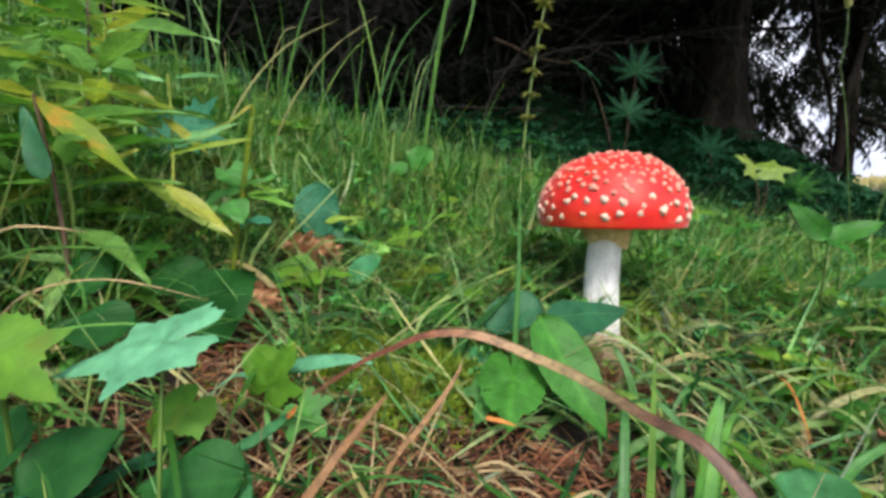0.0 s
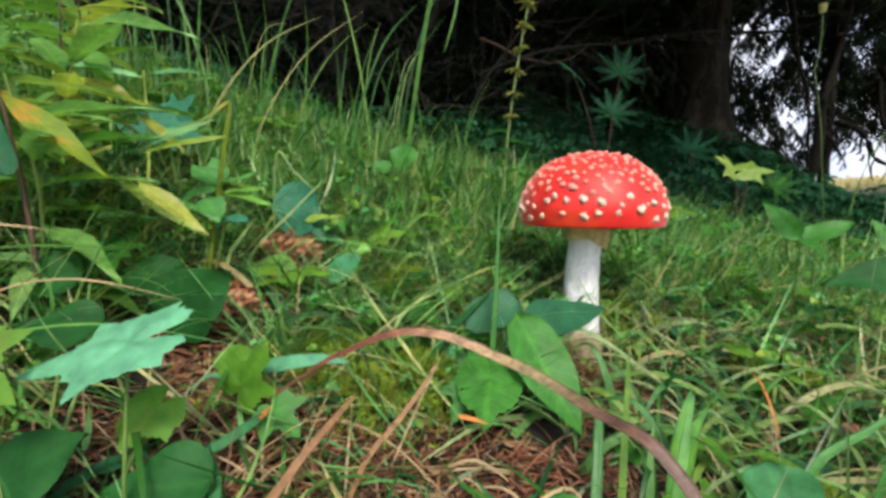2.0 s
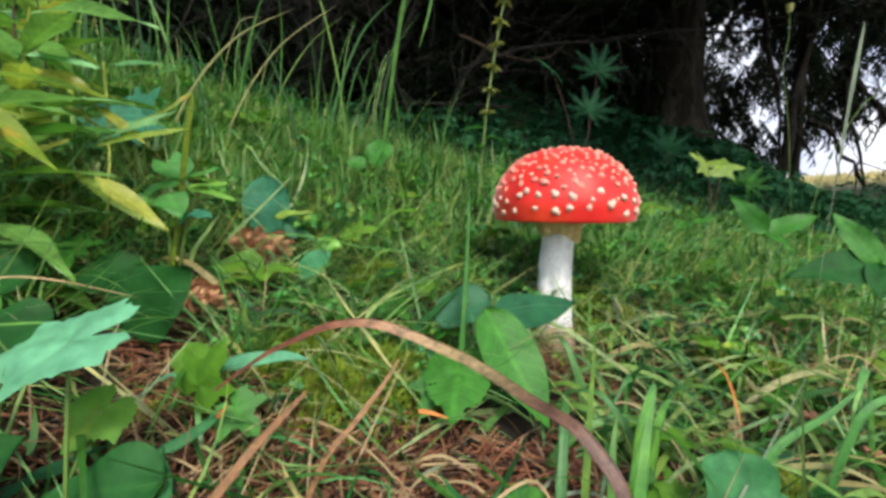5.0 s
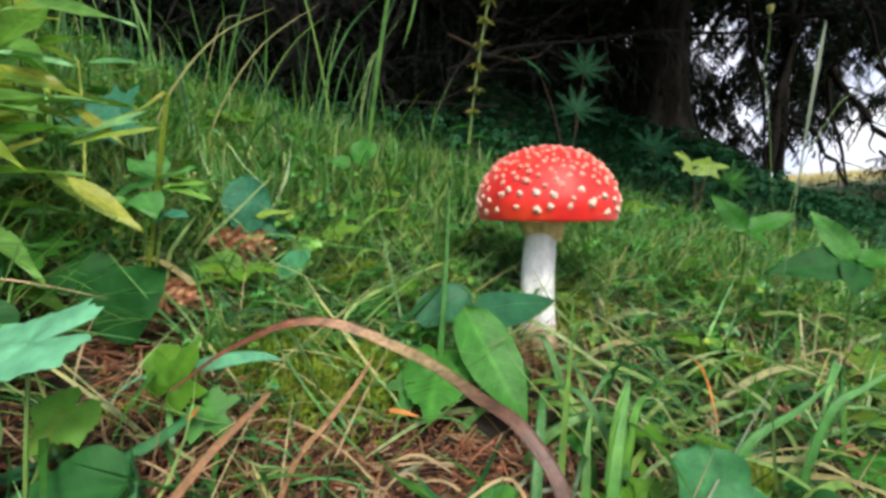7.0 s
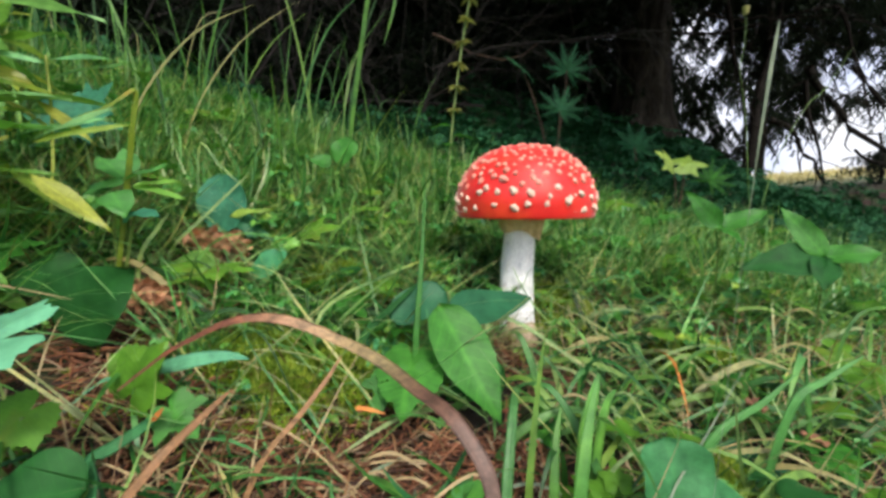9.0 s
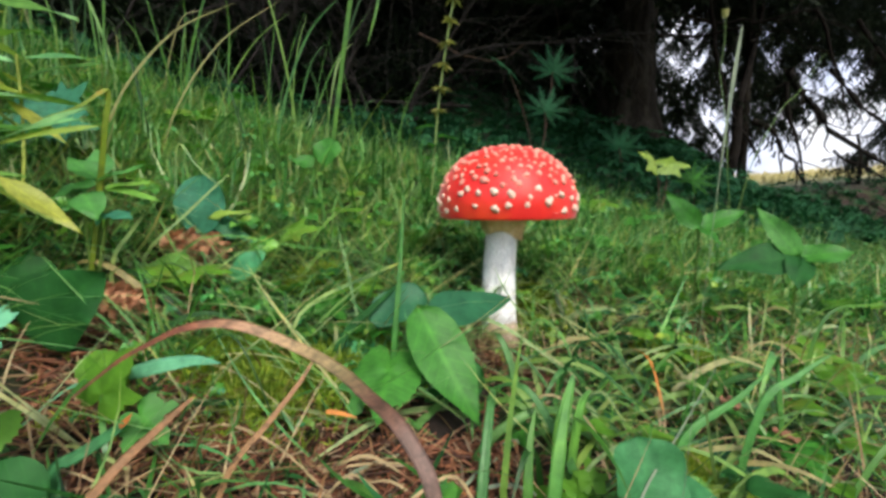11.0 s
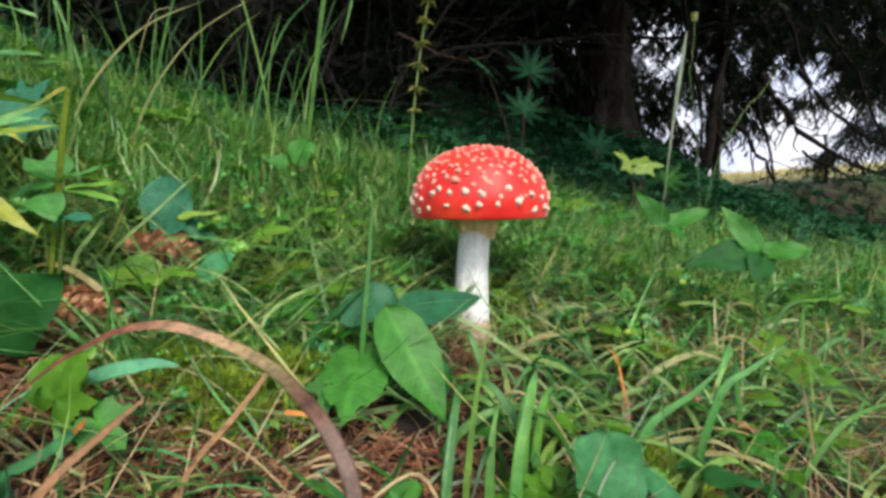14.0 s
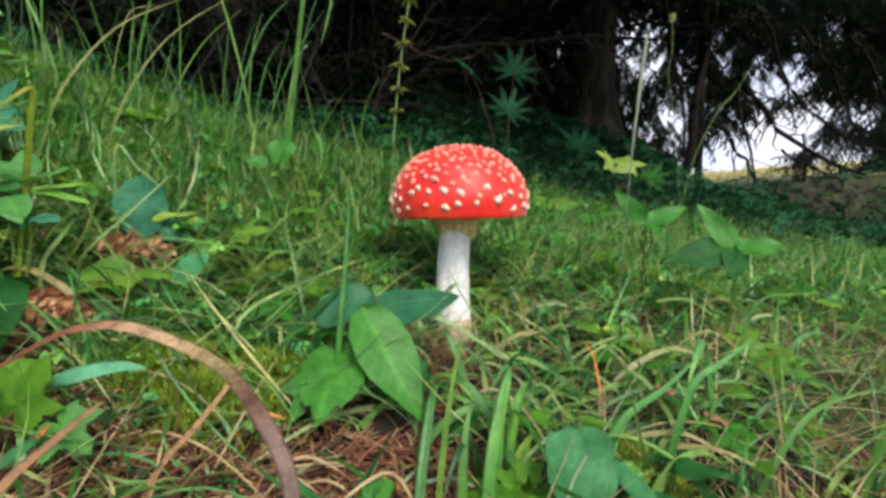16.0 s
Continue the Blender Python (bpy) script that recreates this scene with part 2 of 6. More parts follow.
TWIG_SHADED = rough_material("dead_twig_shaded", [(0.3, (0.007, 0.006, 0.005)), (0.7, (0.02, 0.017, 0.015))], 40, 0.95, piece=0.35, sheen=0.06)
# lighter copy of the twig colour, for brush painted as catching light
TWIG_LIT = rough_material("dead_twig_lit", [(0.3, (0.012, 0.01, 0.009)), (0.7, (0.042, 0.038, 0.034))], 40, 0.9, piece=0.4, sheen=0.1)
# needle colour sunk near black: the woods' deep shade is put into it
SPRUCE_SHADED = plant_material("spruce_needles_shaded", [(0, (0.003, 0.008, 0.003)), (0.6, (0.006, 0.014, 0.005)), (1, (0.012, 0.022, 0.007))], through_light=0.0, rough=0.7, mottling=5, gloss=0.15, patches=False)
CONE = rough_material("cone_scale", [(0.3, (0.38, 0.16, 0.075)), (0.7, (0.66, 0.36, 0.2))], 90, 0.7, piece=0.3)
DEBRIS = rough_material("bark_chip", [(0.3, (0.2, 0.085, 0.04)), (0.7, (0.4, 0.2, 0.11))], 120, 0.8)


def ground_material():
    m, nodes, links, bsdf = material("forest_soil")
    big = noise_tex(nodes, links, 7, 5)
    fine = noise_tex(nodes, links, 160, 6, 0.7)
    soil = ramp(nodes, [(0.3, (0.007, 0.004, 0.002)), (0.55, (0.02, 0.01, 0.005)), (0.75, (0.055, 0.028, 0.014))])
    links.new(fine.outputs["Fac"], soil.inputs[0])
    moss = ramp(nodes, [(0.3, (0.01, 0.02, 0.004)), (0.7, (0.045, 0.075, 0.01))])
    links.new(fine.outputs["Fac"], moss.inputs[0])
    where = ramp(nodes, [(0.45, (0, 0, 0)), (0.6, (1, 1, 1))])
    links.new(big.outputs["Fac"], where.inputs[0])
    near = mix(nodes, links, where.outputs[0], soil.outputs[0], moss.outputs[0])
    # mown pale meadow beyond the trees
    pos = nodes.new("ShaderNodeNewGeometry").outputs["Position"]
    d = nodes.new("ShaderNodeVectorMath"); d.operation = "LENGTH"
    links.new(pos, d.inputs[0])
    far = nodes.new("ShaderNodeMapRange")
    far.inputs["From Min"].default_value, far.inputs["From Max"].default_value = 4.4, 5.4
    links.new(d.outputs["Value"], far.inputs["Value"])
    dry = ramp(nodes, [(0.3, (0.46, 0.42, 0.18)), (0.7, (0.64, 0.57, 0.3))])
    fn = noise_tex(nodes, links, 0.8, 5)
    links.new(fn.outputs["Fac"], dry.inputs[0])
    col = mix(nodes, links, far.outputs[0], near, dry.outputs[0])
    links.new(col, bsdf.inputs["Base Color"])
    bsdf.inputs["Roughness"].default_value = 0.95
    bn = node(nodes, "ShaderNodeBump", Strength=0.8, Distance=0.004)
    links.new(fine.outputs["Fac"], bn.inputs["Height"])
    links.new(bn.outputs[0], bsdf.inputs["Normal"])
    return m


def cap_material():
    m, nodes, links, bsdf = material("cap_skin")
    n = noise_tex(nodes, links, 32, 4)
    r = ramp(nodes, [(0.3, (0.55, 0.005, 0.003)), (0.55, (0.68, 0.014, 0.006)), (0.72, (0.74, 0.04, 0.012))])
    links.new(n.outputs["Fac"], r.inputs[0])
    # the skin pales to orange at the margin
    pos = nodes.new("ShaderNodeNewGeometry").outputs["Position"]
    sep = nodes.new("ShaderNodeSeparateXYZ")
    links.new(pos, sep.inputs[0])
    edge = nodes.new("ShaderNodeMapRange")
    edge.inputs["From Min"].default_value, edge.inputs["From Max"].default_value = 0.118, 0.098
    links.new(sep.outputs[2], edge.inputs["Value"])
    patch = noise_tex(nodes, links, 22, 3)
    pr = ramp(nodes, [(0.5, (0, 0, 0)), (0.75, (0.8, 0.8, 0.8))])
    links.new(patch.outputs["Fac"], pr.inputs[0])
    amount = mix(nodes, links, edge.outputs[0], (0, 0, 0), pr.outputs[0])
    col = mix(nodes, links, amount, r.outputs[0], (0.78, 0.1, 0.01))
    links.new(col, bsdf.inputs["Base Color"])
    f = noise_tex(nodes, links, 260, 3)
    bn = node(nodes, "ShaderNodeBump", Strength=0.25, Distance=0.0008)
    links.new(f.outputs["Fac"], bn.inputs["Height"])
    links.new(bn.outputs[0], bsdf.inputs["Normal"])
    bsdf.inputs["Roughness"].default_value = 0.52
    bsdf.inputs["Sheen Weight"].default_value = 0.25
    bsdf.inputs["Sheen Roughness"].default_value = 0.4
    bsdf.inputs["Subsurface Weight"].default_value = 0.15
    bsdf.inputs["Subsurface Radius"].default_value = (0.006, 0.001, 0.0005)
    bsdf.inputs["Subsurface Scale"].default_value = 1.0
    return m


SOIL = ground_material()
CAP_SKIN = cap_material()
WART = rough_material("wart_cream", [(0.3, (0.55, 0.34, 0.24)), (0.6, (0.72, 0.54, 0.42))], 220, 0.8, 0.5, 0.0006)
WART_PINK = rough_material("wart_pinkish", [(0.3, (0.62, 0.15, 0.1)), (0.6, (0.78, 0.36, 0.27))], 220, 0.75, 0.5, 0.0006)
STEM_FLESH = rough_material("stem_fibre", [(0.3, (0.72, 0.73, 0.7)), (0.6, (0.93, 0.93, 0.9))], 90, 0.7, 0.9, 0.002, stretch=(2.6, 2.6, 0.14))
RING_FLESH = rough_material("ring_veil", [(0.3, (0.5, 0.34, 0.14)), (0.7, (0.75, 0.6, 0.34))], 150, 0.75, 0.7, 0.001)
BULB_FLESH = rough_material("bulb_scales", [(0.3, (0.3, 0.19, 0.1)), (0.65, (0.62, 0.5, 0.36))], 110, 0.85, 0.8, 0.002)
GILL = rough_material("gill_white", [(0.3, (0.7, 0.66, 0.55)), (0.7, (0.82, 0.8, 0.7))], 100, 0.8)


# ---- geometry helpers ----
def ground(x, y):
    """Height of the slope, for numbers or arrays."""
    x, y = np.asarray(x, float), np.asarray(y, float)
    a, b = np.clip(x, -1.5, 2.4), np.clip(y, 0.05, 2.4)
    # the bank levels off behind its crest
    b = np.where(b > 0.95, 0.95 + (b - 0.95) * np.clip(0.3 + (x + 0.3), 0.3, 1), b)
    z = -0.07 - 0.132 * a + 0.177 * b - 0.202 * a * b + 0.116 * a * a + 0.088 * b * b - 0.064 * a * a * b + 0.07 * a * b * b
    z = z - 0.02 * np.exp(-((x - 0.16) ** 2 + (y - 0.40) ** 2) / 0.008)
    z = z + 0.06 * np.exp(-((x - 1.27) ** 2 + (y - 2.1) ** 2) / 0.2) - 0.13 * np.exp(-((x - 1.85) ** 2 + (y - 2.3) ** 2) / 0.2)

    def reach(d, slope, far):
        d = np.maximum(d, 0)
        return slope * far * (1 - np.exp(-d / far))
    z = z + reach(y - 2.4, 0.012, 40) + reach(x - 2.4, 0.1, 10) + reach(-1.5 - x, 0.25, 10) - reach(0.05 - y, 0.15, 8)
    return z


def bumpy(x, y):
    """The slope with its small hummocks."""
    h = 0.006 * np.sin(31 * x + 2.0 * np.sin(19 * y)) * np.sin(27 * y + 1.3) + 0.003 * np.sin(83 * x + 61 * y) * np.sin(71 * y - 47 * x)
    return ground(x, y) + h


def mesh_from(name, verts, tris, uv=None, smooth=True):
    """Triangles in one mesh, from arrays."""
    verts, tris = np.asarray(verts, np.float32), np.asarray(tris, np.int32)
    me = bpy.data.meshes.new(name)
    me.vertices.add(len(verts)); me.vertices.foreach_set("co", verts.ravel())
    me.loops.add(tris.size); me.loops.foreach_set("vertex_index", tris.ravel())
    me.polygons.add(len(tris))
    me.polygons.foreach_set("loop_start", np.arange(0, tris.size, 3, dtype=np.int32))
    me.polygons.foreach_set("use_smooth", np.full(len(tris), smooth))
    if uv is not None:
        layer = me.uv_layers.new(name="UVMap")
        layer.data.foreach_set("uv", np.asarray(uv, np.float32)[tris.ravel()].ravel())
    me.update(calc_edges=True)
    me.validate()
    return me


def put(name, me, mat, parent=None, label="", at=None):
    ob = new(name, me)
    if mat and not me.materials:
        me.materials.append(mat)
    if parent is not None:
        ob.parent = parent
    if at is not None:
        ob.matrix_basis = at
    if label:
        ob["label"] = label
    return ob


def thing(name, base, label, category, group="", kind=""):
    ob = new(name)
    ob.location = base
    ob.empty_display_size = 0.01
    return tagged(ob, label, category, group, kind)


def grid_tris(nu, nv, wrap=False):
    t = []
    for i in range(nu - 1):
        for j in range(nv if wrap else nv - 1):
            a, b = i * nv + j, i * nv + (j + 1) % nv
            c, d = a + nv, b + nv
            t += [(a, b, d), (a, d, c)]
    return t


def tube(points, r0, r1, sides=6):
    pts = [Vector(p) for p in points]
    verts = []
    for k, p in enumerate(pts):
        d = (pts[min(k + 1, len(pts) - 1)] - pts[max(k - 1, 0)]).normalized()
        a = d.orthogonal().normalized()
        b = d.cross(a)
        r = r0 + (r1 - r0) * k / (len(pts) - 1)
        for s in range(sides):
            w = 2 * math.pi * s / sides
            verts.append(p + r * (math.cos(w) * a + math.sin(w) * b))
    return np.array([tuple(v) for v in verts]), grid_tris(len(pts), sides, True)


def bend_line(a, b, sag, n=7):
    """Points from a to b, bowed by the vector sag."""
    a, b, sag = Vector(a), Vector(b), Vector(sag)
    return [a.lerp(b, k / (n - 1)) + sag * math.sin(math.pi * k / (n - 1)) for k in range(n)]


def joined(pieces):
    v, t, n = [], [], 0
    for verts, tris in pieces:
        verts = np.asarray(verts)
        v.append(verts); t.append(np.asarray(tris) + n)
        n += len(verts)
    return np.concatenate(v), np.concatenate(t)


# outlines of leaves: half width along the length, or radius round the stalk's end
def ovate(u):
    return 0.53 * math.sin(math.pi * u ** 0.66) ** 0.9 * (1 - 0.12 * u) if 0 < u < 1 else 0.0


def lance(u):
    return 0.5 * math.sin(math.pi * u ** 0.8) ** 1.2 if 0 < u < 1 else 0.0


def strap(u):
    return 0.5 * min(1, 6 * u + 0.4) * (1 - u ** 3.0)


def rounded(u):
    return 0.5 * (max(0.0, 1 - (2 * u - 1) ** 2)) ** 0.5 * (1.05 - 0.1 * u)


def leaf_grid(shape, length, width, fold=0.15, droop=0.25, ripple=0.0, jag=0.0, nu=14, nv=7, seed=0):
    """A leaf along +y, its face to +z, from its stalk at the origin; with a thickness rim left thin."""
    r = random.Random(seed)
    ph = r.random() * 6
    v, uv = [], []
    for i in range(nu):
        u = i / (nu - 1)
        w = shape(u) * width * (1 + jag * (1 if i % 2 else -1))
        for j in range(nv):
            s = 2 * j / (nv - 1) - 1
            x = s * w
            z = fold * abs(x) - droop * length * u * u + ripple * width * math.sin(9 * u + ph + 2 * s) * abs(s)
            v.append((x, u * length, z))
            uv.append((s * shape(u), u))
    return np.array(v), grid_tris(nu, nv), np.array(uv)


def leaf_lobed(lobes, length, width, floor=0.3, jag=0.06, cup=0.15, droop=0.2, seed=0, n=72, rings=4):
    """A lobed leaf; lobes: (angle from the tip in degrees, reach, half width in degrees)."""
    r = random.Random(seed)
    v, uv = [(0, 0, 0)], [(0, 0)]
    for k in range(1, rings + 1):
        f = k / rings
        for i in range(n):
            a = 2 * math.pi * i / n - math.pi
            deg = math.degrees(a)
            reach = floor
            for c, m, h in lobes:
                reach = max(reach, m * math.exp(-((deg - c) / h) ** 2))
            reach *= 1 + (jag * (1 if i % 3 == 0 else -0.5) if k == rings else 0)
            reach *= 1 - 0.75 * math.exp(-((abs(deg) - 180) / 14) ** 2)
            x, y = f * reach * math.sin(a) * width, f * reach * math.cos(a) * length
            rad = math.hypot(x / width, y / length)
            z = cup * length * 0.3 * math.cos(5 * a) * rad ** 2 * 0.5 - droop * length * rad ** 2 + 0.02 * length * math.sin(3 * a + seed)
            v.append((x, y, z)); uv.append((x / width * 0.5, y / length))
    t = []
    for i in range(n):
        t.append((0, 1 + i, 1 + (i + 1) % n))
    for k in range(rings - 1):
        for i in range(n):
            a, b = 1 + k * n + i, 1 + k * n + (i + 1) % n
            t += [(a, a + n, b + n), (a, b + n, b)]
    return np.array(v), t, np.array(uv)


MAPLE = [(0, 1.0, 24), (58, 0.82, 22), (-58, 0.82, 22), (115, 0.55, 22), (-115, 0.55, 22)]
IVY = [(0, 1.0, 30), (62, 0.75, 28), (-62, 0.75, 28), (125, 0.6, 30), (-125, 0.6, 30)]
MAPLE_WIDE = [(0, 1.0, 24), (58, 0.85, 22), (-58, 0.85, 22), (118, 0.75, 24), (-118, 0.75, 24)]
FERNY = []
for c, m in ((0, 1.0), (30, 0.98), (-30, 0.98), (62, 0.95), (-62, 0.95), (96, 0.85), (-96, 0.85), (132, 0.7), (-132, 0.7)):
    FERNY += [(c, m, 4.2), (c + 7.5, 0.86 * m, 2.6), (c - 7.5, 0.82 * m, 2.6), (c + 12, 0.6 * m, 2.4), (c - 12, 0.56 * m, 2.4)]



def leaf_pose(attach, tip, normal, origin):
    """Pose that lays a leaf's +y from attach to tip with its face to normal."""
    y = (Vector(tip) - Vector(attach)).normalized()
    x = y.cross(Vector(normal)).normalized()
    z = x.cross(y)
    m = Matrix((x, y, z)).transposed().to_4x4()
    m.translation = Vector(attach) - Vector(origin)
    return m


LEAF_SEED = [0]


def add_leaf(parent, attach, tip, normal, width, mat, shape=ovate, fold=0.15, droop=0.1, ripple=0.06, jag=0.0, lobes=None, floor=0.3, name="leaf", label=""):
    LEAF_SEED[0] += 1
    length = (Vector(tip) - Vector(attach)).length
    if lobes:
        v, t, uv = leaf_lobed(lobes, length, width, floor=floor, jag=jag or 0.06, droop=droop, seed=LEAF_SEED[0], n=72 if len(lobes) < 9 else 200)
    else:
        v, t, uv = leaf_grid(shape, length, width, fold, droop, ripple, jag, seed=LEAF_SEED[0])
    return put(name, mesh_from(name, v, t, uv), mat, parent, label, leaf_pose(attach, tip, normal, parent.location))


def add_stem(parent, points, r0, r1, mat, name="stem"):
    o = np.array(parent.location)
    v, t = tube(points, r0, r1, 6)
    return put(name, mesh_from(name, v - o, t), mat, parent)


def scatter(v, t, pos, rot, scale):
    """Copies of one template joined in one array: pos (N,3), rot (N,3,3), scale (N,) or (N,3)."""
    v, t = np.asarray(v, float), np.asarray(t)
    scale = np.asarray(scale)
    scale = scale[:, None] if scale.ndim == 1 else scale
    out = np.einsum("nij,nkj->nki", rot, v[None] * scale[:, None, :]) + pos[:, None, :]
    tri = t[None] + (np.arange(len(pos)) * len(v))[:, None, None]
    return out.reshape(-1, 3), tri.reshape(-1, 3)


def turns(az, tilt, spin=None):
    """Rotations: spin about z first, then tilt about x, then az about z."""
    def rz(a):
        c, s, o, i = np.cos(a), np.sin(a), np.zeros_like(a), np.ones_like(a)
        return np.stack([np.stack([c, -s, o], -1), np.stack([s, c, o], -1), np.stack([o, o, i], -1)], -2)

    def rx(a):
        c, s, o, i = np.cos(a), np.sin(a), np.zeros_like(a), np.ones_like(a)
        return np.stack([np.stack([i, o, o], -1), np.stack([o, c, -s], -1), np.stack([o, s, c], -1)], -2)
    m = rz(az) @ rx(tilt)
    return m if spin is None else m @ rz(spin)


def blade_field(name, x, y, height, width, lean, bend, mat, seg=5, az=None, lift=0.0):
    """Many grass blades as one mesh; arrays of one value each."""
    n = len(x)
    az = rng.uniform(0, 2 * np.pi, n) if az is None else az
    hx, hy = np.cos(az), np.sin(az)
    p = np.stack([x, y, bumpy(x, y) - 0.002 + lift], 1)
    side = np.stack([-hy, hx, np.zeros(n)], 1)
    twist = rng.uniform(-0.5, 0.5, n)
    side = side * np.cos(twist)[:, None] + np.stack([hx, hy, np.zeros(n)], 1) * np.sin(twist)[:, None]
    rows = []
    for k in range(seg + 1):
        s = k / seg
        w = width * (0.5 * (1 - s ** 2.2) * min(1, 0.55 + 2 * s))
        if k < seg:
            rows += [p - side * w[:, None], p + side * w[:, None]]
        else:
            rows += [p]
        ang = lean + bend * (s + 0.5 / seg)
        p = p + (height / seg)[:, None] * np.stack([np.sin(ang) * hx, np.sin(ang) * hy, np.cos(ang)], 1)
    v = np.stack(rows, 1)
    m = v.shape[1]
    t = []
    for k in range(seg - 1):
        a = 2 * k
        t += [(a, a + 1, a + 3), (a, a + 3, a + 2)]
    t.append((2 * seg - 2, 2 * seg - 1, 2 * seg))
    t = np.array(t)[None] + (np.arange(n) * m)[:, None, None]
    return put(name, mesh_from(name, v.reshape(-1, 3), t.reshape(-1, 3)), mat)


# ---- ground ----
def build_ground():
    near = np.linspace(-1.2, 3.2, 180)
    far = np.geomspace(0.1, 400, 36)
    xs = np.concatenate([-1.2 - far[::-1], near, 3.2 + far])
    near_y = np.linspace(-0.2, 3.2, 150)
    ys = np.concatenate([-0.2 - far[::-1], near_y, 3.2 + far])
    X, Y = np.meshgrid(xs, ys)
    Z = bumpy(X, Y)
    v = np.stack([X.ravel(), Y.ravel(), Z.ravel()], 1)
    nx, ny = len(xs), len(ys)
    i, j = np.meshgrid(np.arange(nx - 1), np.arange(ny - 1))
    a = (j * nx + i).ravel()
    t = np.concatenate([np.stack([a, a + 1, a + nx + 1], 1), np.stack([a, a + nx + 1, a + nx], 1)])
    ob = put("ground", mesh_from("ground", v, t), SOIL)
    tagged(ob, "sloping forest-edge soil with moss and brown needle litter", "ground", kind="structure")


build_ground()


def build_clouds():
    """A bright bank of cloud low over the open country, far off."""
    m, nodes, links, bsdf = material("cloud")
    n = noise_tex(nodes, links, 0.006, 5, 0.6)
    r = ramp(nodes, [(0.34, (0.36, 0.47, 0.78)), (0.48, (0.72, 0.77, 0.95)), (0.6, (1.0, 1.0, 1.0))])
    links.new(n.outputs["Fac"], r.inputs[0])
    em = node(nodes, "ShaderNodeEmission", Strength=0.72)
    links.new(r.outputs[0], em.inputs["Color"])
    links.new(em.outputs[0], nodes["Material Output"].inputs["Surface"])
    nu, nv, v = 40, 8, []
    for i in range(nu):
        a = radians(-20 + 110 * i / (nu - 1))
        for j in range(nv):
            e = radians(-3 + 33 * j / (nv - 1))
            v.append((390 * math.cos(a) * math.cos(e), 390 * math.sin(a) * math.cos(e), 390 * math.sin(e)))
    tagged(put("backdrop", mesh_from("backdrop", v, grid_tris(nu, nv)), m), "bright white cloud with pale blue gaps", "sky", kind="structure")


build_clouds()


# ---- toadstool ----
def build_mushroom():
    base = Vector((0.153, 0.424, -0.034))
    top = Vector((0.165, 0.455, 0.098))
    th = thing("mushroom", base, "red toadstool with white warts growing in grass", "mushroom")
    b = np.array(base)

    def revolve(profile, centre, n=96, wobble=0.0, seed=1):
        v = []
        for k, (r, z) in enumerate(profile):
            for i in range(n):
                a = 2 * math.pi * i / n
                w = 1 + wobble * noise.noise((1.6 * math.cos(a) + seed, 1.6 * math.sin(a), 14 * z))
                v.append((centre[0] + r * w * math.cos(a), centre[1] + r * w * math.sin(a), centre[2] + z))
        return np.array(v), grid_tris(len(profile), n, True)

    R, H = 0.0725, 0.070

    def dome(a):
        # a 0 at the rim, pi/2 at the top
        return R * max(math.cos(a), 0) ** 0.84 * (1 - 0.05 * math.exp(-(a / 0.15) ** 2)), H * max(math.sin(a), 0) ** 0.97
    prof = [(0.0650, -0.001), (0.0665, -0.0022), (0.0680, -0.002)] + [dome(a) for a in np.linspace(0, math.pi / 2 - 0.002, 26)]
    v, t = revolve(prof, top, 112, 0.02)
    put("cap", mesh_from("cap", v - b, t), CAP_SKIN, th, "glossy red domed cap")
    # gills: thin plates under the cap
    g = []
    for i in range(72):
        a = 2 * math.pi * i / 72
        c, s = math.cos(a), math.sin(a)
        q = []
        for r, z in ((0.016, 0.012), (0.045, 0.010), (0.066, 0.004), (0.066, 0.0005), (0.045, 0.001), (0.016, 0.002)):
            for e in (-0.0004, 0.0004):
                q.append((top[0] + r * c - e * s, top[1] + r * s + e * c, top[2] + z))
        idx = []
        for k in range(6):
            m, m2 = 2 * k, 2 * ((k + 1) % 6)
            idx += [(m, m + 1, m2 + 1), (m, m2 + 1, m2)]
        idx += [(0, 2, 10), (2, 8, 10), (2, 4, 8), (4, 6, 8), (1, 11, 3), (3, 11, 9), (3, 9, 5), (5, 9, 7)]
        g.append((np.array(q), idx))
    gv, gt = joined(g)
    put("gills", mesh_from("gills", gv - b, gt, smooth=False), GILL, th)
    v, t = revolve([(0.069, 0.004), (0.05, 0.014), (0.015, 0.016)], top, 64)
    put("cap_flesh", mesh_from("cap_flesh", v - b, t), GILL, th)
    # stem: a slightly bowed, ridged column
    n, rows, v = 48, 26, []
    for k in range(rows):
        s = k / (rows - 1)
        c = base.lerp(top + Vector((0, 0, 0.012)), s) + Vector((-0.004, 0.004, 0)) * math.sin(math.pi * s)
        r = 0.0162 + 0.0012 * (1 - s) ** 2
        for i in range(n):
            a = 2 * math.pi * i / n
            w = 1 + 0.05 * noise.noise((5 * math.cos(a), 5 * math.sin(a), 2.2 * s)) + 0.025 * noise.noise((11 * math.cos(a), 11 * math.sin(a), 4 * s))
            v.append((c.x + r * w * math.cos(a), c.y + r * w * math.sin(a), c.z))
    put("stem", mesh_from("stem", np.array(v) - b, grid_tris(rows, n, True)), STEM_FLESH, th, "white fibrous stem")
    # ring: tan veil hanging from under the cap
    v, n = [], 64
    for k in range(8):
        s = k / 7
        for i in range(n):
            a = 2 * math.pi * i / n
            r = 0.027 - 0.0075 * s + 0.0016 * math.sin(7 * a + 1) * s + 0.001 * math.sin(17 * a) * s
            z = 0.004 - 0.023 * s + 0.003 * math.sin(3 * a + 0.6) * s - 0.004 * math.cos(a) * s
            v.append((top[0] - 0.004 + r * math.cos(a), top[1] - 0.002 + r * math.sin(a), top[2] + z))
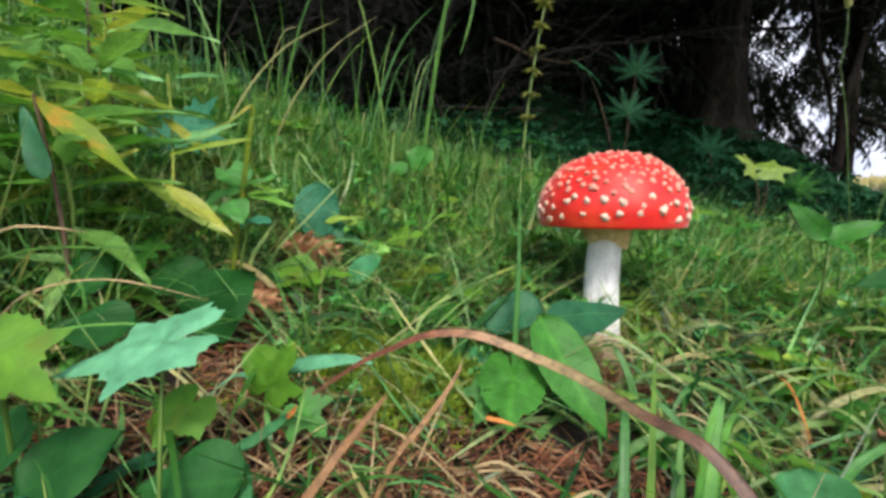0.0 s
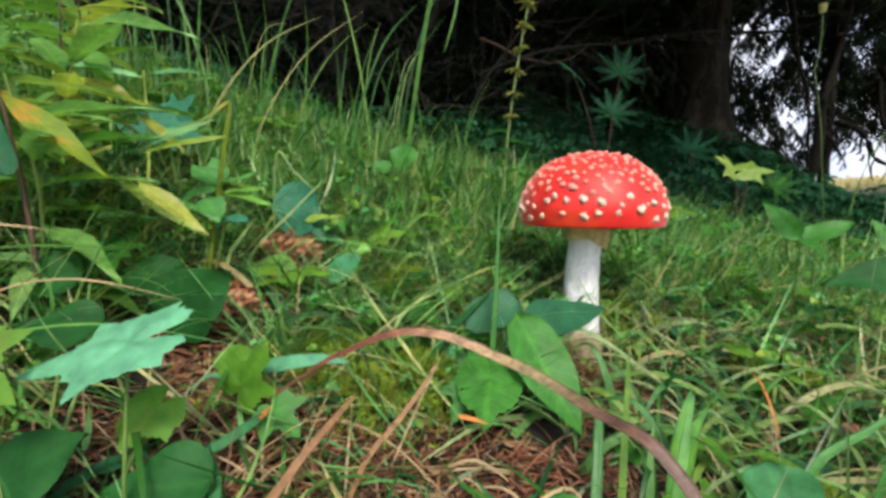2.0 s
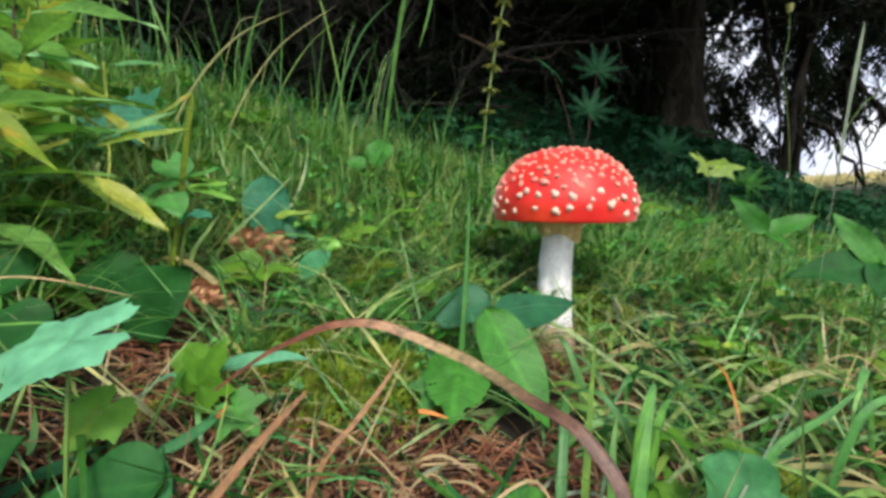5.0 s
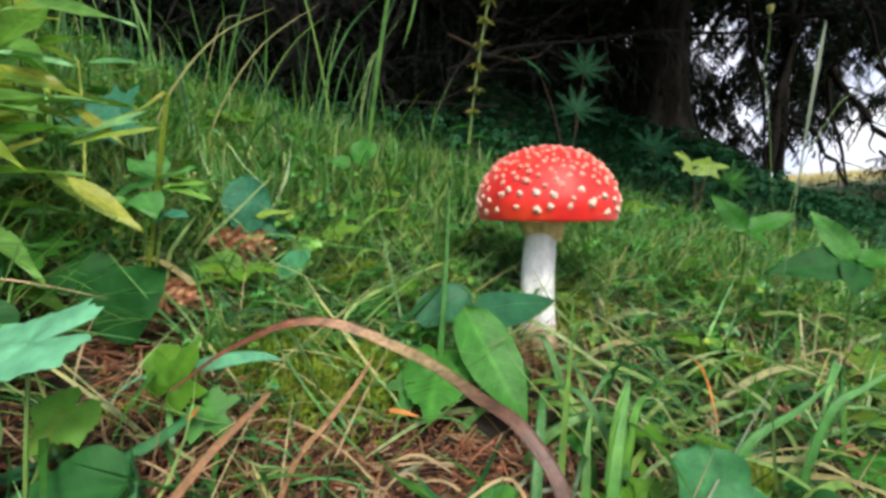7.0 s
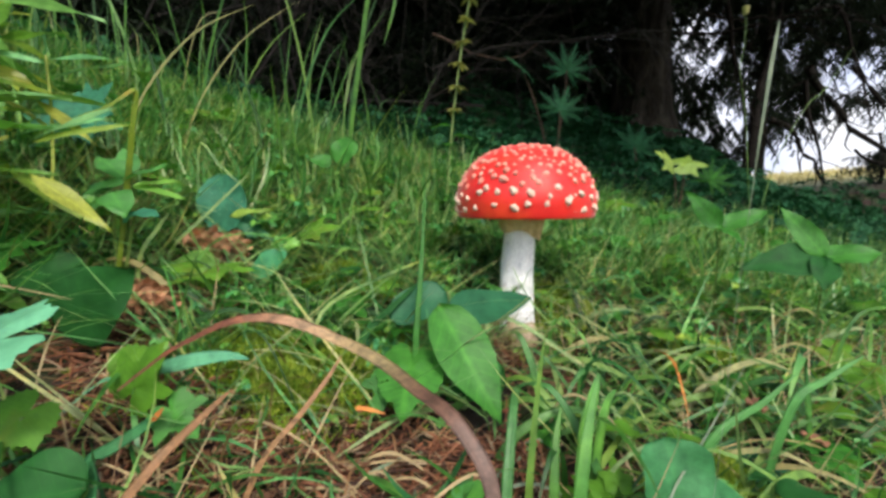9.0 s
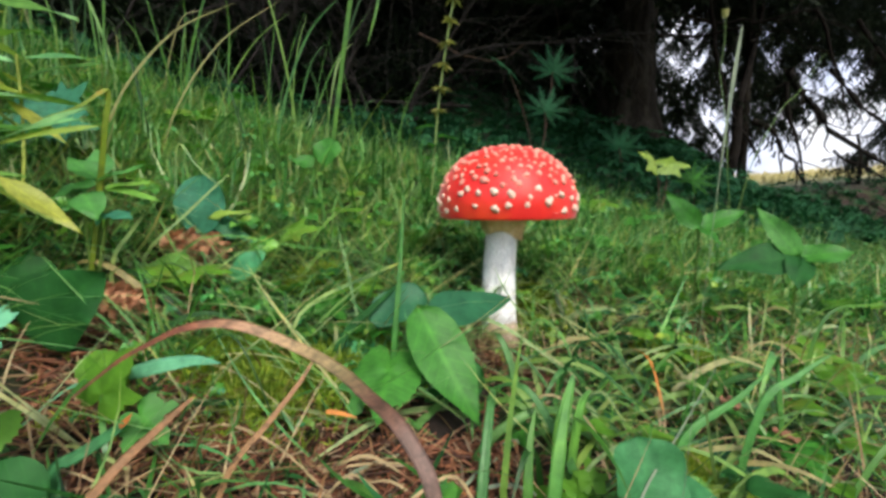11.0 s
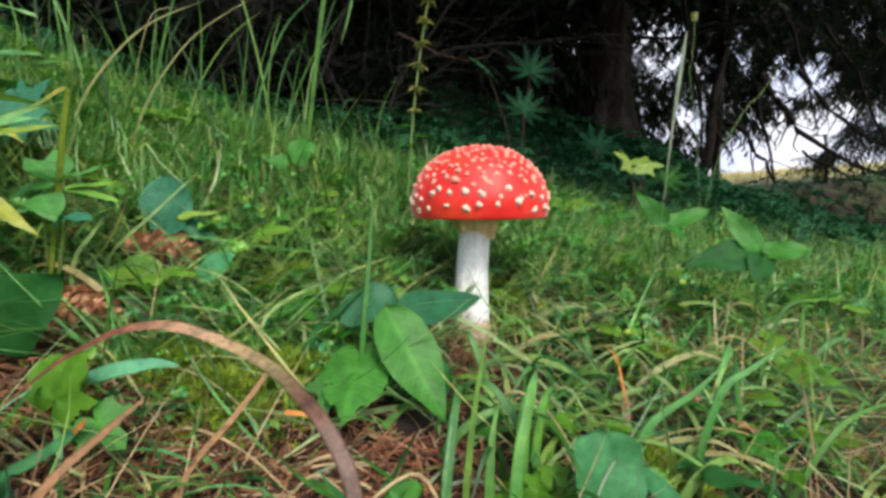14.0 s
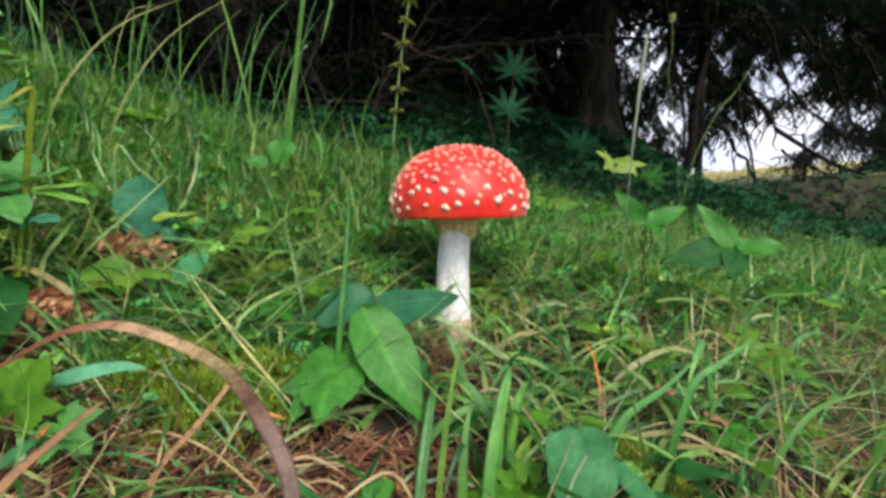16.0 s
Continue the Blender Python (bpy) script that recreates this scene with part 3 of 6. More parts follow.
    put("ring", mesh_from("ring", np.array(v) - b, grid_tris(8, n, True)), RING_FLESH, th, "tan ragged ring under the cap")
    # bulb and its scales
    prof = [(0.0120, 0.030), (0.0160, 0.024), (0.0172, 0.017), (0.0174, 0.009), (0.0165, 0.0), (0.013, -0.012)]
    v, t = revolve(prof, base, 48, 0.12, 4)
    put("bulb", mesh_from("bulb", v - b, t), BULB_FLESH, th, "cream scaly bulb at the ground")
    # warts
    shapes = []
    for q in range(10):
        bm = bmesh.new()
        bmesh.ops.create_icosphere(bm, subdivisions=2, radius=1.0)
        for w in bm.verts:
            f = 1 + 0.7 * noise.noise(w.co * 1.5 + Vector((9 * q, 0, 0)))
            w.co = Vector((w.co.x * f, w.co.y * f, max(w.co.z, -0.35) * 0.55 * f))
        me = bpy.data.meshes.new("wart")
        bm.to_mesh(me); bm.free()
        for poly in me.polygons:
            poly.use_smooth = True
        me.materials.append(WART if q < 5 else WART_PINK)
        shapes.append(me)
    r = random.Random(5)
    spots_on = []
    for ring, (a, count, size) in enumerate([(0.13, 25, 0.0037), (0.27, 27, 0.0036), (0.42, 27, 0.0034), (0.55, 34, 0.0031), (0.66, 35, 0.0029), (0.77, 34, 0.0028), (0.88, 31, 0.0027), (0.99, 28, 0.0026), (1.11, 23, 0.0026), (1.27, 14, 0.0026), (1.38, 9, 0.0026), (1.49, 4, 0.0026)]):
        for q in range(count):
            spots_on.append((a + r.uniform(-0.055, 0.055), 2 * math.pi * (q + 0.5 * (ring % 2) + r.uniform(-0.27, 0.27)) / count, size * r.choice((0.7, 0.8, 0.88, 0.95))))
    for i in range(24):
        spots_on.append((math.asin(0.25 + 0.75 * r.random()), r.uniform(0, 2 * math.pi), 0.0014))
    for i, (a, az, size) in enumerate(spots_on):
        rr, zz = dome(a)
        r2, z2 = dome(a + 0.03)
        out = Vector(((zz - z2) * -1, 0, rr - r2)).normalized()
        nrm = Vector((out.x * math.cos(az), out.x * math.sin(az), out.z))
        p = Vector((rr * math.cos(az), rr * math.sin(az), zz)) + top - base
        q = nrm.to_track_quat("Z", "Y").to_matrix().to_4x4()
        m = Matrix.Translation(p) @ q @ pose(0, 0, 0, 0, 0, r.uniform(0, 360)) @ Matrix.Diagonal((size * r.uniform(0.8, 1.3), size * r.uniform(0.8, 1.1), size * r.uniform(1.0, 1.5), 1))
        put("wart", shapes[i % 5 if a < 0.38 else 5 + i % 5], None, th, at=m)


build_mushroom()


# ---- single plants with broad leaves ----
def leafy(name, base, label, leaves, stem=STEM_GREEN, thick=0.0009, category="plant", group=""):
    """A low plant: from its root one stalk to every leaf. leaves: dicts for add_leaf."""
    base = (base[0], base[1], float(bumpy(base[0], base[1])) - 0.003)
    th = thing(name, base, label, category, group)
    for kw in leaves:
        a = Vector(kw["attach"])
        sag = Vector((0, 0, 0.25 * (a - Vector(base)).length)) * 0.3
        add_stem(th, bend_line(base, a, sag), thick * 1.2, thick * 0.8, stem)
        add_leaf(th, **kw)
    return th


def leaf(attach, tip, normal, width, mat, **kw):
    return dict(attach=attach, tip=tip, normal=normal, width=width, mat=mat, **kw)


leafy("maple_seedling", (-0.096, 0.150), "maple seedling with a bluish green lobed leaf", [
    leaf((-0.0979, 0.1637, 0.0655), (-0.1344, 0.1588, 0.0544), (0.12, -0.45, 0.88), 0.025, LEAF_SKY, lobes=MAPLE_WIDE, floor=0.62, jag=0.045, droop=0.05)], thick=0.0007)
leafy("maple_seedling", (-0.158, 0.165), "maple seedling with a yellow-green browning lobed leaf", [
    leaf((-0.143, 0.147, 0.066), (-0.119, 0.139, 0.055), (-0.1, -0.75, 0.6), 0.025, LEAF_YELLOW, lobes=MAPLE, floor=0.58, droop=0.15)])
leafy("broad_leaf_plant", (-0.185, 0.325), "plant with dark green pointed oval leaves", [
    leaf((-0.163, 0.282, 0.038), (-0.117, 0.285, 0.073), (0.2, -0.95, 0.3), 0.048, LEAF_DARK, droop=-0.06),
    leaf((-0.162, 0.305, 0.062), (-0.208, 0.303, 0.072), (0.0, -0.6, 0.75), 0.036, LEAF_DARK)])
leafy("broad_leaf_plant", (-0.122, 0.375), "low plant with a broad pale yellow-green leaf", [
    leaf((-0.105, 0.375, 0.059), (-0.15, 0.36, 0.058), (0.0, -0.95, 0.4), 0.031, LEAF_LIME, fold=0.2),
    leaf((-0.081, 0.37, 0.053), (-0.053, 0.365, 0.074), (0.1, -0.8, 0.6), 0.02, LEAF_TEAL, shape=rounded)])
leafy("round_leaf_plant", (-0.122, 0.445), "grey-green plant with a round upright leaf", [
    leaf((-0.123, 0.430, 0.138), (-0.118, 0.419, 0.084), (0.05, -1, 0.1), 0.041, LEAF_GREY, shape=rounded, droop=0.0),
    leaf((-0.113, 0.42, 0.1), (-0.074, 0.41, 0.108), (0, -0.7, 0.7), 0.008, LEAF_PALE, ripple=0.2),
    leaf((-0.1, 0.42, 0.094), (-0.074, 0.41, 0.079), (0, -0.8, 0.6), 0.014, LEAF_BLUE, lobes=IVY, floor=0.6)])
leafy("palmate_herb", (-0.32, 0.56), "bluish green plant with a broad palmate leaf", [
    leaf((-0.325, 0.552, 0.188), (-0.300, 0.53, 0.225), (0.0, -0.75, 0.65), 0.06, LEAF_BLUE, lobes=MAPLE, floor=0.45),
    leaf((-0.325, 0.552, 0.19), (-0.372, 0.545, 0.212), (0.0, -0.75, 0.65), 0.05, LEAF_BLUE, lobes=MAPLE, floor=0.45)])
leafy("oval_leaf_herb", (-0.165, 0.345), "light green plant with a whorl of oval leaves", [
    leaf((-0.154, 0.345, 0.128), (-0.121, 0.335, 0.14), (-0.1, -0.35, 0.9), 0.017, LEAF_SOFT),
    leaf((-0.155, 0.345, 0.129), (-0.176, 0.35, 0.147), (0.1, -0.35, 0.9), 0.021, LEAF_SOFT),
    leaf((-0.157, 0.35, 0.131), (-0.167, 0.365, 0.154), (-0.1, -0.35, 0.9), 0.02, LEAF_SOFT),
    leaf((-0.153, 0.34, 0.127), (-0.176, 0.33, 0.119), (0.1, -0.35, 0.9), 0.02, LEAF_SOFT),
    leaf((-0.145, 0.335, 0.123), (-0.106, 0.325, 0.117), (-0.1, -0.35, 0.9), 0.009, LEAF_LIME),
    leaf((-0.145, 0.335, 0.123), (-0.113, 0.335, 0.129), (0.1, -0.35, 0.9), 0.009, LEAF_LIME),
    leaf((-0.156, 0.33, 0.119), (-0.139, 0.315, 0.104), (-0.1, -0.35, 0.9), 0.02, LEAF_SOFT),
    leaf((-0.138, 0.325, 0.106), (-0.121, 0.32, 0.103), (0.1, -0.35, 0.9), 0.013, LEAF_GREY),
    leaf((-0.139, 0.325, 0.105), (-0.145, 0.32, 0.099), (-0.1, -0.35, 0.9), 0.013, LEAF_GREY)])
leafy("round_leaf_plant", (-0.045, 0.635), "green plant with a rounded light leaf", [
    leaf((-0.052, 0.632, 0.168), (-0.024, 0.628, 0.196), (0.0, -0.8, 0.6), 0.04, LEAF_MID, shape=rounded),
    leaf((-0.055, 0.63, 0.165), (-0.085, 0.63, 0.172), (0.0, -0.8, 0.6), 0.024, LEAF_MID)])
leafy("ivy_plant", (-0.04, 0.45), "low plant with pale green lobed leaves", [
    leaf((-0.046, 0.440, 0.086), (-0.022, 0.436, 0.090), (0.0, -0.6, 0.8), 0.026, LEAF_YELLOW, lobes=IVY, floor=0.5)])
leafy("lily_plant", (0.098, 0.283), "clump of fresh green broad oval leaves", [
    leaf((0.0625, 0.288, 0.046), (0.0955, 0.250, -0.0200), (0.25, -0.85, 0.45), 0.037, LEAF_MID, fold=0.2, droop=-0.05, jag=0.012),
    leaf((0.069, 0.300, 0.036), (0.140, 0.337, 0.0385), (-0.1, -0.75, 0.6), 0.029, LEAF_BLUE, droop=0.03),
    leaf((0.071, 0.322, 0.047), (0.030, 0.312, 0.033), (0.0, -0.7, 0.7), 0.03, LEAF_BLUE, shape=rounded),
        leaf((0.106, 0.290, 0.002), (0.066, 0.284, -0.016), (0.0, -0.7, 0.65), 0.03, LEAF_DARK),
    leaf((0.030, 0.268, 0.004), (0.022, 0.255, -0.010), (0.0, -0.7, 0.65), 0.022, LEAF_MID, lobes=IVY, floor=0.5)])
leafy("broad_leaf_plant", (0.382, 0.46), "green plant with paired oval leaves", [
    leaf((0.382, 0.455, 0.083), (0.348, 0.465, 0.123), (-0.6, -0.75, 0.4), 0.022, LEAF_MID),
    leaf((0.382, 0.455, 0.083), (0.429, 0.445, 0.105), (0.1, -0.6, 0.8), 0.024, LEAF_MID),
    leaf((0.382, 0.455, 0.083), (0.383, 0.42, 0.07), (0.1, -0.5, 0.85), 0.014, LEAF_MID)])
leafy("broad_leaf_plant", (0.445, 0.40), "green plant with spreading oval leaves", [
    leaf((0.445, 0.395, 0.057), (0.415, 0.415, 0.107), (-0.5, -0.7, 0.5), 0.024, LEAF_MID),
    leaf((0.445, 0.395, 0.057), (0.485, 0.375, 0.066), (0.1, -0.6, 0.8), 0.030, LEAF_MID),
    leaf((0.445, 0.395, 0.057), (0.363, 0.4, 0.051), (0, -0.7, 0.7), 0.036, LEAF_DARK),
    leaf((0.445, 0.395, 0.057), (0.416, 0.365, 0.034), (0, -0.5, 0.85), 0.026, LEAF_DARK)])
leafy("round_leaf_plant", (0.165, 0.215), "low plant with a smooth round bluish leaf", [
    leaf((0.164, 0.2, -0.001), (0.163, 0.178, -0.031), (0.0, -0.75, 0.65), 0.037, BLADE_TEAL, shape=rounded, fold=0.25, ripple=0.1),
    leaf((0.182, 0.196, -0.020), (0.198, 0.168, -0.032), (0.3, -0.6, 0.75), 0.014, BLADE_TEAL)])
leafy("ivy_plant", (-0.125, 0.212), "small bright green lobed plant", [
    leaf((-0.130, 0.204, 0.008), (-0.111, 0.199, 0.024), (0.1, -0.8, 0.55), 0.021, LEAF_YELLOW, lobes=IVY, floor=0.5)])
leafy("ivy_plant", (-0.075, 0.222), "small yellow-green lobed plant", [
    leaf((-0.082, 0.214, 0.028), (-0.069, 0.213, 0.048), (0.1, -0.8, 0.55), 0.024, LEAF_YELLOW, lobes=IVY, floor=0.5),
    leaf((-0.064, 0.210, 0.018), (-0.052, 0.205, 0.008), (0.1, -0.8, 0.55), 0.02, LEAF_MID, lobes=IVY, floor=0.5)])
leafy("broad_leaf_plant", (-0.09, 0.175), "low plant with dark green broad leaves", [
    leaf((-0.070, 0.164, 0.012), (-0.110, 0.159, 0.013), (0.0, -0.6, 0.8), 0.03, LEAF_DARK)])
leafy("ivy_plant", (-0.118, 0.165), "small plant with a light yellow-green leaf", [
    leaf((-0.100, 0.179, 0.033), (-0.108, 0.168, 0.023), (0.1, -0.8, 0.55), 0.019, LEAF_YELLOW, lobes=IVY, floor=0.6)])
leafy("ivy_plant", (-0.085, 0.235), "small plant with a fresh yellow-green leaf", [
    leaf((-0.0761, 0.2232, 0.0287), (-0.1014, 0.2295, 0.0398), (-0.1, -0.75, 0.6), 0.019, LEAF_YELLOW, shape=rounded, jag=0.06)])
leafy("ivy_plant", (-0.052, 0.268), "small bluish green lobed plant on moss", [
    leaf((-0.049, 0.280, -0.015), (-0.065, 0.278, -0.008), (0.1, -0.7, 0.65), 0.02, LEAF_TEAL, lobes=IVY, floor=0.5),
    leaf((-0.056, 0.284, -0.009), (-0.062, 0.290, -0.002), (0.1, -0.7, 0.65), 0.014, LEAF_TEAL, lobes=IVY, floor=0.5)])
leafy("ivy_plant", (0.030, 0.305), "low plant with broad fresh green lobed leaves", [
    leaf((0.044, 0.27, 0.011), (0.038, 0.235, -0.003), (-0.1, -0.85, 0.5), 0.027, LEAF_MID, lobes=IVY, floor=0.75, jag=0.03),
    leaf((0.021, 0.306, 0.004), (0.013, 0.319, 0.017), (-0.1, -0.7, 0.65), 0.026, LEAF_TEAL, lobes=IVY, floor=0.6)])
leafy("broad_leaf_plant", (-0.145, 0.17), "low plant with overlapping dark green leaves", [
    leaf((-0.143, 0.150, 0.014), (-0.114, 0.160, 0.034), (0.0, -0.7, 0.7), 0.03, LEAF_DARK),
    leaf((-0.150, 0.165, 0.034), (-0.175, 0.160, 0.012), (0.0, -0.6, 0.8), 0.03, LEAF_DARK),
    leaf((-0.151, 0.222, 0.055), (-0.187, 0.211, 0.058), (0.0, -0.6, 0.8), 0.028, LEAF_DARK),
    leaf((-0.209, 0.282, 0.068), (-0.252, 0.272, 0.072), (0.0, -0.7, 0.7), 0.036, LEAF_DARK)])


# ---- lance-leaved herbs ----
def lance_herb(base_xy, height, n, seed, lean=(0, 0), size=0.075, label="tall herb with long narrow yellow-green leaves"):
    r = random.Random(seed)
    base = Vector((*base_xy, float(bumpy(*base_xy)) - 0.003))
    top = base + Vector((lean[0], lean[1], height))
    th = thing("lance_leaf_herb", base, label, "plant", "lance-leaved herbs")
    line = bend_line(base, top, (r.uniform(-0.01, 0.01), r.uniform(-0.01, 0.01), 0), 9)
    add_stem(th, line, 0.0015, 0.0009, r.choice((STEM_BROWN, STEM_GREEN, STEM_YELLOW, STEM_GREEN)))
    for i in range(n):
        s = 0.12 + 0.88 * (i + 0.5) / n
        k = min(int(s * 8), 7)
        at = line[k].lerp(line[k + 1], s * 8 - k)
        a = i * 2.4 + r.uniform(-0.4, 0.4)
        up = r.uniform(0.0, 0.75) if s > 0.55 else r.uniform(-0.5, 0.3)
        d = Vector((math.cos(a), math.sin(a), up)).normalized()
        ln = size * r.uniform(0.7, 1.25) * (1.1 - 0.35 * abs(s - 0.6))
        add_leaf(th, at, at + d * ln, Vector((0, 0, 1)) - 0.3 * d, ln * r.uniform(0.2, 0.32), LANCE, shape=lance, fold=0.25, droop=r.uniform(0.1, 0.4), ripple=0.1)


for i, (x, y, h, n, lx, ly) in enumerate([
        (-0.255, 0.30, 0.15, 13, 0.01, -0.02), (-0.30, 0.37, 0.18, 13, 0.03, 0.0), 
        (-0.36, 0.44, 0.2, 14, 0.02, 0), (-0.42, 0.36, 0.2, 14, 0.03, 0), (-0.33, 0.29, 0.16, 12, 0.02, -0.02), (-0.41, 0.55, 0.2, 14, 0, 0), (-0.5, 0.48, 0.22, 14, 0, 0),
        (-0.28, 0.34, 0.13, 12, -0.02, 0), (-0.34, 0.35, 0.15, 12, 0, 0),
        (-0.29, 0.25, 0.12, 11, 0, 0), (-0.45, 0.62, 0.2, 13, 0, 0), (-0.56, 0.6, 0.22, 13, 0, 0), (-0.62, 0.75, 0.24, 13, 0, 0)]):
    lance_herb((x, y), h, n + 4, 20 + i, (lx, ly))
th = thing("lance_leaf_herb", (-0.23, 0.275, float(bumpy(-0.23, 0.275))), "herb with a long yellowing leaf edged in orange", "plant", "lance-leaved herbs")
add_stem(th, bend_line(th.location, (-0.241, 0.272, 0.180), (0.004, 0, 0)), 0.0018, 0.001, STEM_BROWN)
add_leaf(th, (-0.241, 0.272, 0.179), (-0.171, 0.258, 0.130), (0.35, -0.55, 0.75), 0.016, LEAF_TURNING, shape=lance, droop=0.02)
add_leaf(th, (-0.226, 0.258, 0.130), (-0.238, 0.261, 0.172), (0.3, -1, 0.1), 0.012, LEAF_BLUE, shape=strap, droop=0)
add_leaf(th, (-0.190, 0.309, 0.130), (-0.137, 0.297, 0.096), (0.35, -0.55, 0.75), 0.013, LANCE, shape=lance, droop=0.04)
add_leaf(th, (-0.190, 0.311, 0.150), (-0.129, 0.313, 0.177), (-0.3, -0.6, 0.75), 0.010, LANCE, shape=lance, droop=0.04)
add_leaf(th, (-0.188, 0.311, 0.149), (-0.126, 0.302, 0.162), (-0.1, -0.6, 0.75), 0.010, LANCE, shape=lance, droop=0.06)


th = thing("lance_leaf_herb", (-0.235, 0.372, float(bumpy(-0.235, 0.372))), "tall herb with yellow stem and pale lance leaves", "plant", "lance-leaved herbs")
add_stem(th, bend_line(th.location, (-0.258, 0.426, 0.235), (0.006, 0, 0)), 0.0014, 0.001, STEM_YELLOW)
for a, c, w, m in [
        ((-0.259, 0.425, 0.229), (-0.320, 0.407, 0.242), 0.0113, LANCE_SKYLIT),
        ((-0.267, 0.436, 0.235), (-0.192, 0.416, 0.237), 0.0099, LANCE_SKYLIT),
        ((-0.264, 0.423, 0.208), (-0.317, 0.406, 0.232), 0.0181, LANCE),
        ((-0.270, 0.445, 0.221), (-0.194, 0.426, 0.238), 0.0107, LANCE),
        ((-0.240, 0.402, 0.199), (-0.280, 0.384, 0.211), 0.0108, LEAF_TURNING),
        ((-0.253, 0.379, 0.166), (-0.320, 0.362, 0.198), 0.0122, LANCE),
        ((-0.275, 0.409, 0.167), (-0.184, 0.390, 0.186), 0.0144, LANCE_SKYLIT),
        ((-0.255, 0.378, 0.162), (-0.286, 0.356, 0.141), 0.0112, LANCE),
        ((-0.258, 0.412, 0.195), (-0.201, 0.388, 0.162), 0.0099, LANCE),
        ((-0.238, 0.355, 0.134), (-0.158, 0.331, 0.096), 0.0125, LANCE),
        ((-0.278, 0.375, 0.128), (-0.319, 0.357, 0.140), 0.0122, LANCE_SKYLIT),
        ((-0.296, 0.383, 0.105), (-0.216, 0.363, 0.110), 0.0105, LANCE_SKYLIT)]:
    a, c = Vector(a), Vector(c)
    add_leaf(th, a, c, (0.1, -0.6, 0.8), w, m, shape=lance, fold=0.2, droop=0.1, ripple=0.08)
leafy("palmate_herb", (-0.27, 0.50), "grey-green plant with broad palmate leaves", [
    leaf((-0.289, 0.52, 0.21), (-0.263, 0.515, 0.237), (0.1, -0.85, 0.5), 0.036, LEAF_GREY, lobes=MAPLE_WIDE, floor=0.6, jag=0.06),
    leaf((-0.286, 0.5, 0.193), (-0.241, 0.49, 0.188), (0.1, -0.85, 0.5), 0.028, LEAF_GREY, lobes=MAPLE_WIDE, floor=0.6, jag=0.06),
    leaf((-0.297, 0.51, 0.203), (-0.329, 0.51, 0.223), (0.1, -0.85, 0.5), 0.034, LEAF_GREY, lobes=MAPLE_WIDE, floor=0.6, jag=0.06)])



# ---- single blades ----
def blade(name, points, width, mat, label, category="grass blade", normal=(0, -0.5, 0.85), taper=2.5, group="", start=0.5, grow=4):
    """One strap-shaped blade along points, keeled in the middle."""
    pts = [Vector(p) for p in points]
    fine = []
    for k in range(len(pts) - 1):
        p0, p1, p2, p3 = pts[max(k - 1, 0)], pts[k], pts[k + 1], pts[min(k + 2, len(pts) - 1)]
        for q in range(5):
            u = q / 5
            fine.append(0.5 * ((2 * p1) + (p2 - p0) * u + (2 * p0 - 5 * p1 + 4 * p2 - p3) * u * u + (3 * p1 - p0 - 3 * p2 + p3) * u ** 3))
    fine.append(pts[-1])
    v, uv, n = [], [], len(fine)
    for k, p in enumerate(fine):
        s = k / (n - 1)
        d = (fine[min(k + 1, n - 1)] - fine[max(k - 1, 0)]).normalized()
        side = d.cross(Vector(normal)).normalized()
        up = side.cross(d)
        w = 0.5 * width * max(0.06, min(1, start + grow * s)) * (1 - s ** taper) + 0.0001
        for e, lift in ((-1, 0.25), (-0.5, 0.1), (0, 0), (0.5, 0.1), (1, 0.25)):
            v.append(p + side * w * e + up * w * lift); uv.append((e * 0.5, s))
        for e, lift in ((0.6, 0.0), (-0.6, 0.0)):
            v.append(p + side * w * e - up * (w * 0.12)); uv.append((e * 0.5, s))
    v = np.array([tuple(p) for p in v])
    o = np.array(pts[0])
    ob = put(name, mesh_from(name, v - o, grid_tris(n, 7, True), np.array(uv)), mat)
    ob.location = pts[0]
    return tagged(ob, label, category, group)


def root(x, y, dz=-0.003):
    return (x, y, float(bumpy(x, y)) + dz)


blade("withered_blade", [(-0.0294, 0.1200, 0.0657), (-0.0225, 0.1180, 0.0709), (-0.0147, 0.1159, 0.0765), (-0.0072, 0.1138, 0.0805), (-0.0004, 0.1126, 0.0837), (0.0061, 0.1122, 0.0849), (0.0129, 0.1097, 0.0850), (0.0193, 0.1080, 0.0834), (0.0257, 0.1053, 0.0813), (0.0319, 0.1006, 0.0799), (0.0376, 0.0959, 0.0778), (0.0425, 0.0883, 0.0765), (0.0469, 0.0791, 0.0767), (0.0499, 0.0752, 0.0739), (0.0519, 0.0726, 0.0709), (0.0530, 0.0709, 0.0667), (0.0539, 0.0692, 0.0613), (0.0549, 0.0692, 0.0413), root(0.0559, 0.0692)],
      0.0025, AGEING, "withered brown grass blade bent over in an arch", normal=(0, -0.6, 0.8), taper=14, start=0.3, grow=2.2)
blade("withered_blade", [root(-0.055, 0.108), (-0.0410, 0.118, 0.018), (-0.0290, 0.128, 0.039), (-0.0215, 0.139, 0.0465), (-0.0145, 0.150, 0.0525)], 0.0026, BROWN_BLADE, "dry tan grass blade leaning over the litter", taper=7, start=0.6, normal=(0.1, -0.8, 0.6))
blade("withered_blade", [root(-0.032, 0.178), (-0.019, 0.185, 0.005), (-0.006, 0.192, 0.020), (0.006, 0.200, 0.034), (0.012, 0.206, 0.043)], 0.0024, BROWN_BLADE, "brown grass blade with a tan base above the litter", taper=5, start=0.5, normal=(0.1, -0.8, 0.6))
